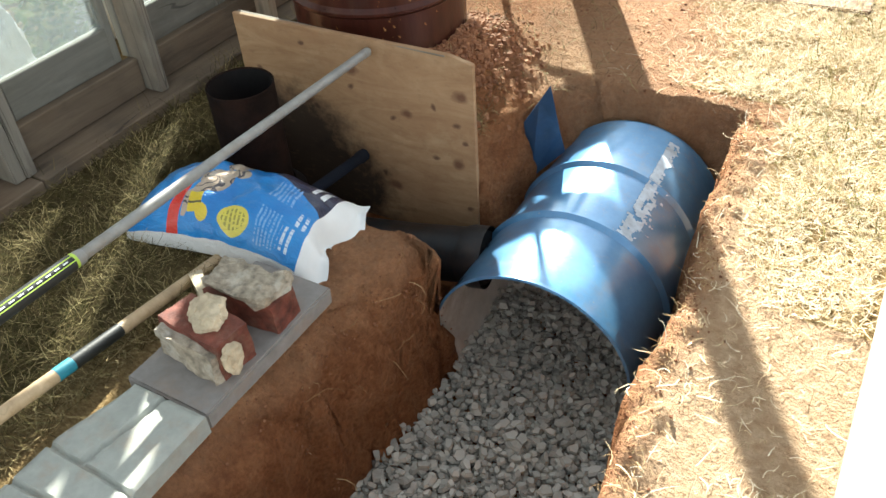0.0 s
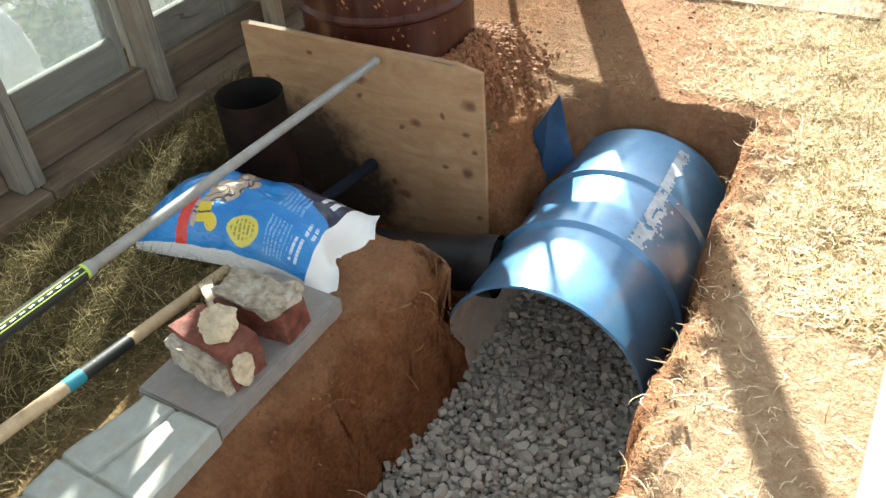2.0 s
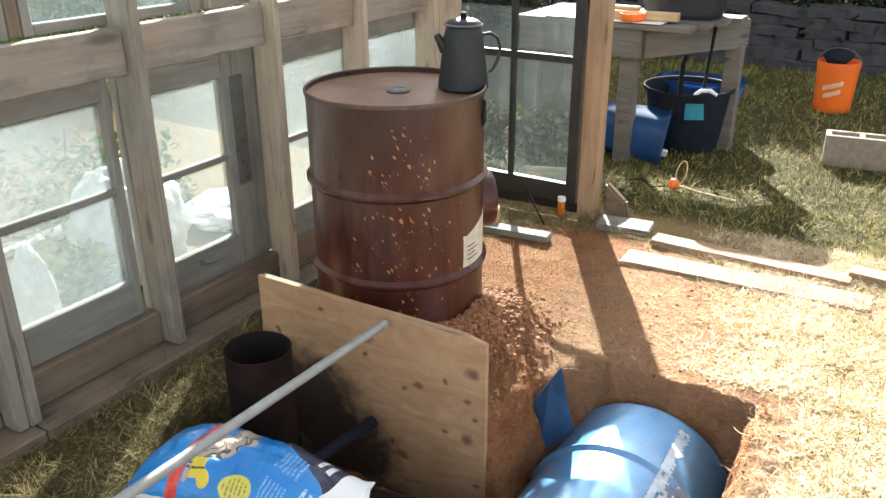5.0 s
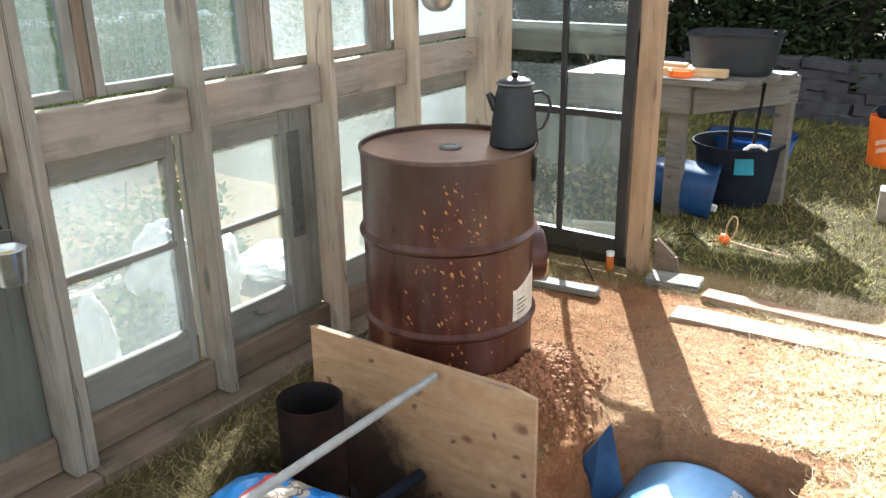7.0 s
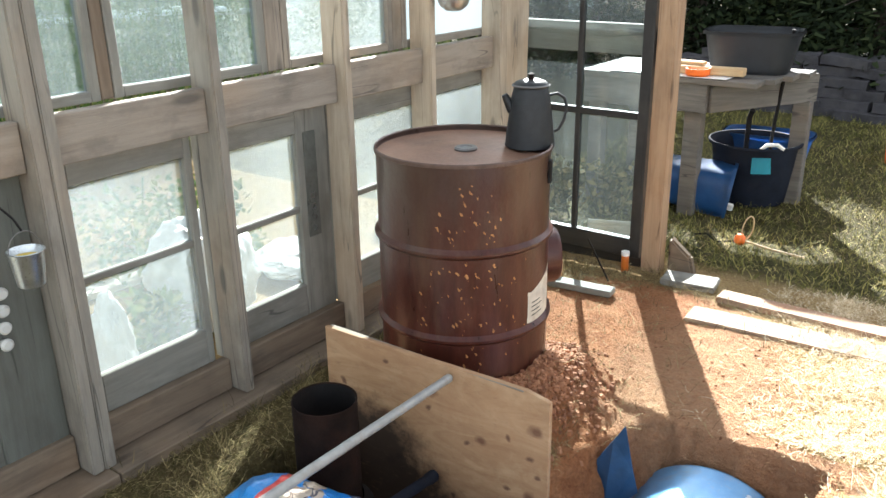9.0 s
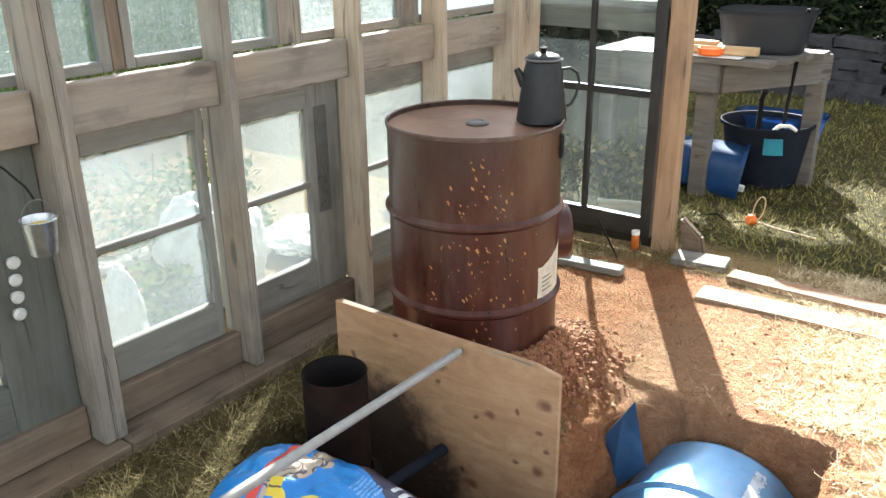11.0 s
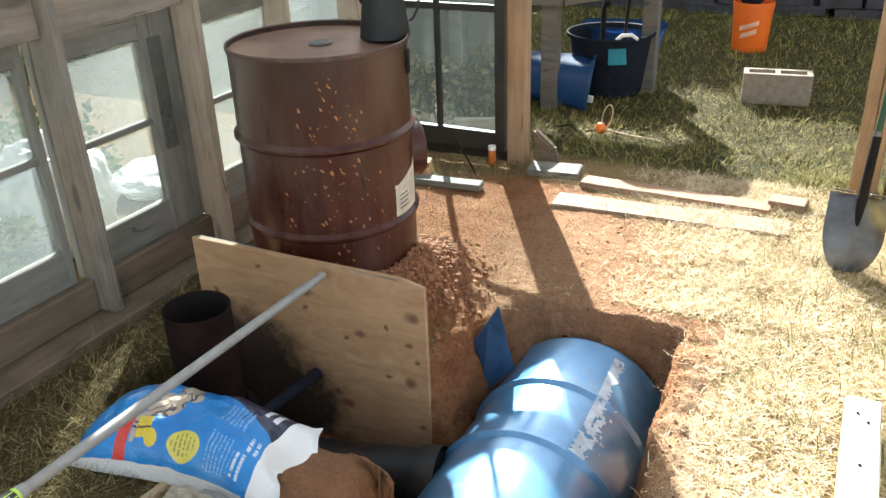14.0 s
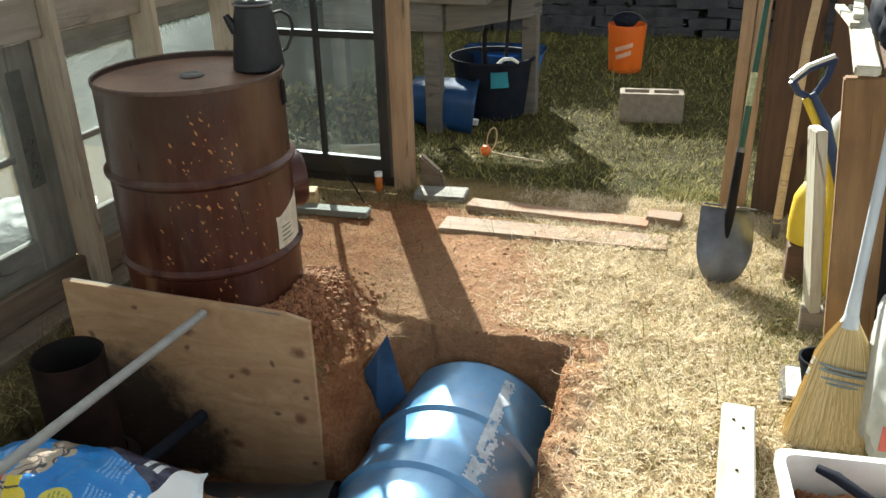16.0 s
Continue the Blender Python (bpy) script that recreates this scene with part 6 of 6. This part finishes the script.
# ---------- the tool corner ----------
lean = thing("leaning_plank", "wide dark reddish plank leaning by the doorway", "plank", (0.615, 3.98, 0.0), group="leaning planks")
board("plank", (0.0, 0, 0.0), (-0.03, 0.14, 1.9), 0.20, 0.03, W_RED, lean)
lean2 = thing("leaning_plank", "narrow reddish plank leaning beside the wide one", "plank", (0.775, 3.85, 0.0), group="leaning planks")
board("plank", (0.0, 0, 0.0), (0.0, 0.12, 1.9), 0.11, 0.04, W_RED, lean2)

spade = thing("round_shovel", "steel shovel with a green handle leaning by the doorpost", "shovel", (0.42, 3.23, 0.0))
bm = bmesh.new()
nu, nv = 16, 18
grid = []
for j in range(nv + 1):
    v = j / nv
    half = 0.102 * math.sqrt(1 - (1 - min(1.0, v / 0.6)) ** 2) * (1 - 0.12 * max(0, v - 0.6))
    grid.append([bm.verts.new(((2 * i / nu - 1) * half, 0.030 * ((2 * i / nu - 1) ** 2) * (0.4 + v) + 0.03 * v * v - 0.02 * math.sin(3.1 * v), 0.29 * v)) for i in range(nu + 1)])
for j in range(nv):
    for i in range(nu):
        try:
            bm.faces.new((grid[j][i], grid[j][i + 1], grid[j + 1][i + 1], grid[j + 1][i]))
        except ValueError:
            pass
bmesh.ops.remove_doubles(bm, verts=bm.verts, dist=0.0005)
bmesh.ops.solidify(bm, geom=bm.faces[:], thickness=0.0025)
TILT = pose(0, 0, 0, -19, 6.2, 10)
part("blade", bm, M_BLADE, spade, "dull steel blade", TILT @ pose(0, 0, -0.01), True)
part("socket", tube([(0, 0.0, 0.14), (0, 0.008, 0.26), (0, 0.014, 0.33), (0, 0.016, 0.50)], [0.006, 0.0165, 0.017, 0.015], 14), M_BLACKSTEEL, spade, "dark steel socket", TILT, True)
part("ferrule", tube([(0, 0.016, 0.49), (0, 0.016, 0.508)], 0.0165, 14), M_STEEL, spade, "bright ferrule", TILT, True)
part("handle", tube([(0, 0.016, 0.50), (0, 0.016, 1.0), (0, 0.016, 1.45)], [0.0115, 0.0105, 0.010], 14), M_GREENPOLE, spade, "green painted handle", TILT, True)
part("handle_label", tube([(0, 0.016, 0.66), (0, 0.016, 0.78)], 0.0118, 14, False), M_DULLTAG, spade, "worn pale label", TILT, True)
for sx in (-1, 1):
    part("foot_tread", box((0.07, 0.03, 0.006), bevel=0.002), M_STEEL, spade, "turned tread", TILT @ pose(0.062 * sx, 0.03, 0.29))

hoe = thing("long_tool", "tan wooden long handle with a steel ferrule leaning in the corner", "tool", (0.615, 3.70, 0.0))
part("handle", tube([(0, 0, 0.08), (0.01, 0.02, 0.8), (0.06, 0.06, 1.5)], 0.017, 14), W_TAN, hoe, smooth=True)
part("ferrule", tube([(0, -0.001, 0.0), (0, 0, 0.10)], [0.012, 0.0175], 14), M_STEEL, hoe, "steel ferrule", smooth=True)

white_post = thing("leaning_board", "pale sunlit board leaning among the tools", "board", (0.715, 2.96, 0.09))
board("plank", (0.0, 0.0, 0.0), (-0.07, 0.02, 0.60), 0.085, 0.035, W_WHITE, white_post, -76)
part("foot", box((0.07, 0.05, 0.10), bevel=0.004), W_BEAM, white_post, "brown foot block", pose(0.005, 0.0, -0.045))

dspade = thing("d_handle_shovel", "shovel with a blue D-grip and yellow shaft upside down", "shovel", (0.73, 3.22, 0.0))
part("shaft", tube([(0.06, 0.0, 0.0), (0.02, 0.0, 0.40), (-0.06, 0.0, 0.63), (-0.115, 0, 0.72)], [0.022, 0.022, 0.020, 0.014], 14), M_YELLOW, dspade, "yellow plastic shaft", smooth=True)
part("blue_strap", tube([(0.075, -0.03, 0.10), (0.045, -0.03, 0.40), (-0.05, -0.03, 0.66), (-0.10, -0.02, 0.74)], [0.014, 0.018, 0.016, 0.010], 10), M_NAVY, dspade, "dark blue edge", smooth=True)
part("grip_bar", tube([(-0.165, -0.01, 0.775), (-0.12, -0.01, 0.82), (-0.05, -0.01, 0.855)], 0.014, 12), M_NAVY, dspade, "blue grip", smooth=True)
# white strip stands in for the highlight on the grip bar
part("grip_edge", tube([(-0.165, -0.02, 0.782), (-0.12, -0.022, 0.830), (-0.05, -0.022, 0.864)], 0.007, 8), M_WHITEPL, dspade, "white strip for the highlight on the grip", smooth=True)
part("grip_side", tube([(-0.165, -0.01, 0.775), (-0.14, 0, 0.735), (-0.10, 0, 0.72)], 0.012, 10), M_NAVY, dspade, "blue grip arm", smooth=True)
part("grip_side", tube([(-0.05, -0.01, 0.855), (-0.06, 0, 0.79), (-0.09, 0, 0.73)], 0.012, 10), M_NAVY, dspade, "blue grip arm", smooth=True)

yellow = thing("yellow_bottle", "yellow plastic jug standing among the tools", "jug", (0.70, 3.32, 0.0))
part("jug", lathe([(0.0, 0.17), (0.055, 0.17), (0.068, 0.18), (0.072, 0.25), (0.066, 0.34), (0.042, 0.39), (0.022, 0.405), (0.022, 0.42), (0.0, 0.42)], 28), M_YELLOW, yellow, smooth=True)
part("stand", box((0.12, 0.12, 0.17), bevel=0.006), W_RED, yellow, "wood stand", pose(0, 0, 0.085))

bench_post = thing("bench_post", "brown board post that carries the side shelf", "post", (0.80, 2.62, 0.0))
board("post", (0.0, 0, 0.0), (-0.085, -0.01, 0.935), 0.125, 0.038, W_UMBER, bench_post)
shelf = thing("side_shelf", "pale sunlit board of the side shelf", "shelf", (0.72, 2.62, 0.94))
board("plank", (-0.02, -0.045, 0.014), (0.035, 0.95, 0.014), 0.06, 0.026, W_WHITE, shelf)
board("plank", (0.075, -0.03, 0.013), (0.135, 0.95, 0.013), 0.11, 0.026, W_RED, shelf)
part("leg", box((0.04, 0.09, 0.94), bevel=0.004), W_BEAM, shelf, at=pose(0.10, 0.90, -0.47))
sack = thing("black_sack", "black plastic sack lying on the side shelf", "sack", (0.86, 2.88, 0.967))
part("film", lump((0.26, 0.34, 0.22), 71, 0.18, 7, 4), M_BLACKPL, sack, at=pose(0, 0, 0.085), smooth=True)

jug = thing("tall_jug", "tall pale grey plastic jug with a green cap behind the post", "jug", (0.80, 3.34, 0.0))
part("body", lathe([(0.0, 0.0), (0.085, 0.0), (0.092, 0.01), (0.092, 0.56), (0.084, 0.62), (0.055, 0.66), (0.035, 0.675), (0.035, 0.69), (0.0, 0.69)], 28), M_GREYJUG, jug, smooth=True)
part("cap", lathe([(0.038, 0.685), (0.042, 0.69), (0.042, 0.735), (0.0, 0.74)], 20), M_GREENCAP, jug, "dark green screw cap", smooth=True)
strips = thing("wood_strip", "pale wood strips lying along the side shelf", "wood", (0.70, 3.10, 0.967))
for k, (dx, turn) in enumerate(((0.0, 3), (0.035, -5))):
    part("strip", box((0.03, 0.36, 0.016), bevel=0.002), W_WHITE, strips, at=pose(dx, 0.18 + 0.05 * k, 0.008 + 0.017 * k, 0, 0, turn))

broom = thing("corn_broom", "corn broom with a pale handle leaning on the post", "broom", (0.745, 2.33, 0.0))
bverts, bfaces = [], []
brnd = random.Random(2)
for _ in range(4200):
    u, d = brnd.uniform(-1, 1), brnd.uniform(-1, 1)
    stray = brnd.gauss(0, 0.010)
    rows = [(0.004, 0.020, 0.076, 0.012, 0.362 - 0.012 * u * u), (0.005, 0.050, 0.070, 0.020, 0.325 - 0.03 * u * u), (0.007, 0.072, 0.058, 0.026, 0.265 - 0.02 * u * u), (0.010, 0.084, 0.045, 0.026, 0.20), (0.015, 0.108, 0.022, 0.032, 0.10), (0.018, 0.122, 0.004, 0.036, brnd.uniform(0.004, 0.05))]
    w = Vector((0.0010, 0.0005, 0))
    k = len(bverts)
    for i, (cx, half, cy, deep, z) in enumerate(rows):
        p = Vector((cx + half * u + stray * max(0, i - 3) / 2, cy + deep * d, z))
        bverts += [p - w, p + w]
    bfaces += [(k + 2 * i, k + 2 * i + 1, k + 2 * i + 3, k + 2 * i + 2) for i in range(5)]
me = bpy.data.meshes.new("bristles")
me.from_pydata(bverts, [], bfaces)
me.materials.append(M_BROOM)
bristles = new("bristles", me)
bristles.parent = broom
bm = lathe([(1.0, 0.0), (1.0, 1.0)], 24)
for v in bm.verts:
    top = v.co.z > 0.5
    z = 0.355 if top else 0.02
    k = 0.3 if top else 1.45
    v.co = Vector(((0.004 if top else 0.016) + 0.048 * k * v.co.x, (0.072 if top else 0.012) + 0.014 * v.co.y * (0.7 if top else 1.0), z))
part("core", bm, W_TAN, broom, "packed inner straw")
for z, wide in ((0.235, 0.079), (0.222, 0.083), (0.20, 0.087), (0.188, 0.09)):
    bm = tube([Vector((0.008 + 0.94 * wide * math.cos(a), 0.050 + 0.034 * math.sin(a), z - 0.03 * math.cos(a) * 0.2)) for a in [2 * math.pi * i / 24 for i in range(25)]], 0.0038, 6)
    part("stitching", bm, M_TWINE, broom)
part("handle", tube([(0.004, 0.075, 0.34), (0.008, 0.10, 0.45), (0.028, 0.20, 0.95), (0.034, 0.24, 1.12)], [0.019, 0.0135, 0.0125, 0.0125], 14), M_PALEPOLE, broom, "pale grey handle", smooth=True)
part("collar", tube([(0.004, 0.074, 0.335), (0.005, 0.08, 0.37)], [0.027, 0.0165], 14), M_PALEPOLE, broom, "bright collar", smooth=True)

tray = thing("drip_tray", "grey-rimmed white tray on the grass beside the broom", "tray", (0.685, 2.60, 0.0))
bm = box((0.12, 0.20, 0.022), bevel=0.008, segments=2)
part("base", bm, M_STEEL, tray, at=pose(0, 0, 0.012))
part("well", box((0.085, 0.165, 0.004), bevel=0.003), M_WHITEPL, tray, "white well", pose(0, 0, 0.0235))
potp = thing("plant_pot", "small black plastic plant pot on the tray", "pot", (0.725, 2.59, 0.024))
part("pot", lathe([(0.0, 0.0), (0.04, 0.0), (0.058, 0.085), (0.062, 0.086), (0.062, 0.10), (0.056, 0.10), (0.04, 0.02), (0.0, 0.02)], 28), M_BLACKPL, potp, smooth=True)

loose_board("nailed_board", "white painted board with nail holes lying on the straw", (0.512, 2.35, 0.062), (0.525, 1.05, 0.062), 0.088, 0.038, W_WHITE)
for k, (x, y) in enumerate(((0.50, 2.27), (0.525, 2.24), (0.515, 2.06), (0.505, 1.93), (0.53, 1.90))):
    nail = thing("nail", "rusty nail head in the white board", "nail", (x, y, 0.082), group="nails")
    part("head", lathe([(0.0, 0.002), (0.004, 0.0015), (0.0045, 0.0)], 10), M_IRON, nail)
for k, y in enumerate((2.26, 1.3)):
    loose_board("board_support", "short wood bearer under the white board", (0.47, y, 0.02), (0.56, y, 0.02), 0.05, 0.042, W_BEAM)

bin_ = thing("white_bin", "white plastic bin half full of red clay", "bin", (0.735, 1.72, 0.0), turn=8)
bm = bmesh.new()
levels = ((0.10, 0.16, 0.0), (0.125, 0.185, 0.262), (0.138, 0.198, 0.262), (0.138, 0.198, 0.288), (0.120, 0.180, 0.288), (0.118, 0.178, 0.26), (0.096, 0.156, 0.006))
rings = []
for hx, hy, z in levels:
    ring = []
    for cx, cy, a0 in ((1, 1, 0), (-1, 1, 90), (-1, -1, 180), (1, -1, 270)):
        for k in range(4):
            a = radians(a0 + 30 * k)
            ring.append(bm.verts.new((cx * (hx - 0.025) + 0.025 * math.cos(a), cy * (hy - 0.025) + 0.025 * math.sin(a), z)))
    rings.append(ring)
for a, b in zip(rings, rings[1:]):
    for i in range(16):
        bm.faces.new((a[i], a[(i + 1) % 16], b[(i + 1) % 16], b[i]))
bm.faces.new(rings[0])
bm.faces.new(rings[-1])
part("shell", bm, M_WHITEPL, bin_, smooth=True)
cv, cf = [], []
for k in range(520):
    x, y = brnd.uniform(-0.105, 0.105), brnd.uniform(-0.165, 0.165)
    pebble(cv, cf, Vector((x, y, 0.195 + 0.055 * (1 - (y / 0.16) ** 2) * (1 - (x / 0.11) ** 2) + brnd.uniform(-0.006, 0.006))), brnd.uniform(0.012, 0.034), 500 + k, 0.85)
me = bpy.data.meshes.new("clay_fill")
me.from_pydata(cv, [], cf)
me.materials.append(M_CLOD)
fill = new("clay_fill", me)
fill.parent = bin_
fill["kind"] = "stuff"
trowel = thing("hand_trowel", "dark hand trowel with a red neck lying in the clay", "trowel", (0.74, 1.80, 0.262), turn=-25)
part("handle", tube([(-0.10, 0.02, 0.02), (-0.06, 0.015, 0.022), (0.02, 0.0, 0.012), (0.05, 0.0, 0.006)], [0.009, 0.012, 0.011, 0.008], 12), M_BLACKPL, trowel, smooth=True)
part("neck", tube([(0.045, 0, 0.007), (0.085, -0.004, 0.0)], [0.009, 0.007], 10), M_ORANGE, trowel, "red neck", smooth=True)
part("blade", box((0.11, 0.055, 0.003), bevel=0.001), M_BLACKSTEEL, trowel, "dark blade", pose(0.13, -0.01, -0.004, 8, 4, 0))

soil_bag = thing("soil_bag", "white and grey plastic soil bag slumped beside the broom", "bag", (0.93, 2.33, 0.0))
bm = bmesh.new()
bmesh.ops.create_icosphere(bm, subdivisions=5, radius=0.5)
for v in bm.verts:
    d = v.co.normalized()
    v.co *= 1 + 0.10 * noise.noise(d * 3) + 0.12 * abs(noise.noise(d * 7)) - 0.06 * abs(noise.noise(d * 17))
    v.co = Vector([math.copysign(min(abs(c), 0.42), c) for c in v.co])
bmesh.ops.scale(bm, vec=(0.30, 0.34, 0.62), verts=bm.verts)
part("film", bm, M_SOILBAG, soil_bag, at=pose(0, 0, 0.26), smooth=True)
part("print_bar", box((0.02, 0.004, 0.07), bevel=0.001), M_FADED, soil_bag, "faded red print", pose(-0.09, -0.146, 0.16))
black_pot = thing("black_bucket", "black plastic bucket standing behind the broom", "bucket", (0.93, 2.72, 0.0))
part("shell", lathe([(0.0, 0.0), (0.10, 0.0), (0.12, 0.60), (0.126, 0.60), (0.126, 0.63), (0.116, 0.63), (0.09, 0.02), (0.0, 0.02)], 32), M_BLACKPL, black_pot, smooth=True)
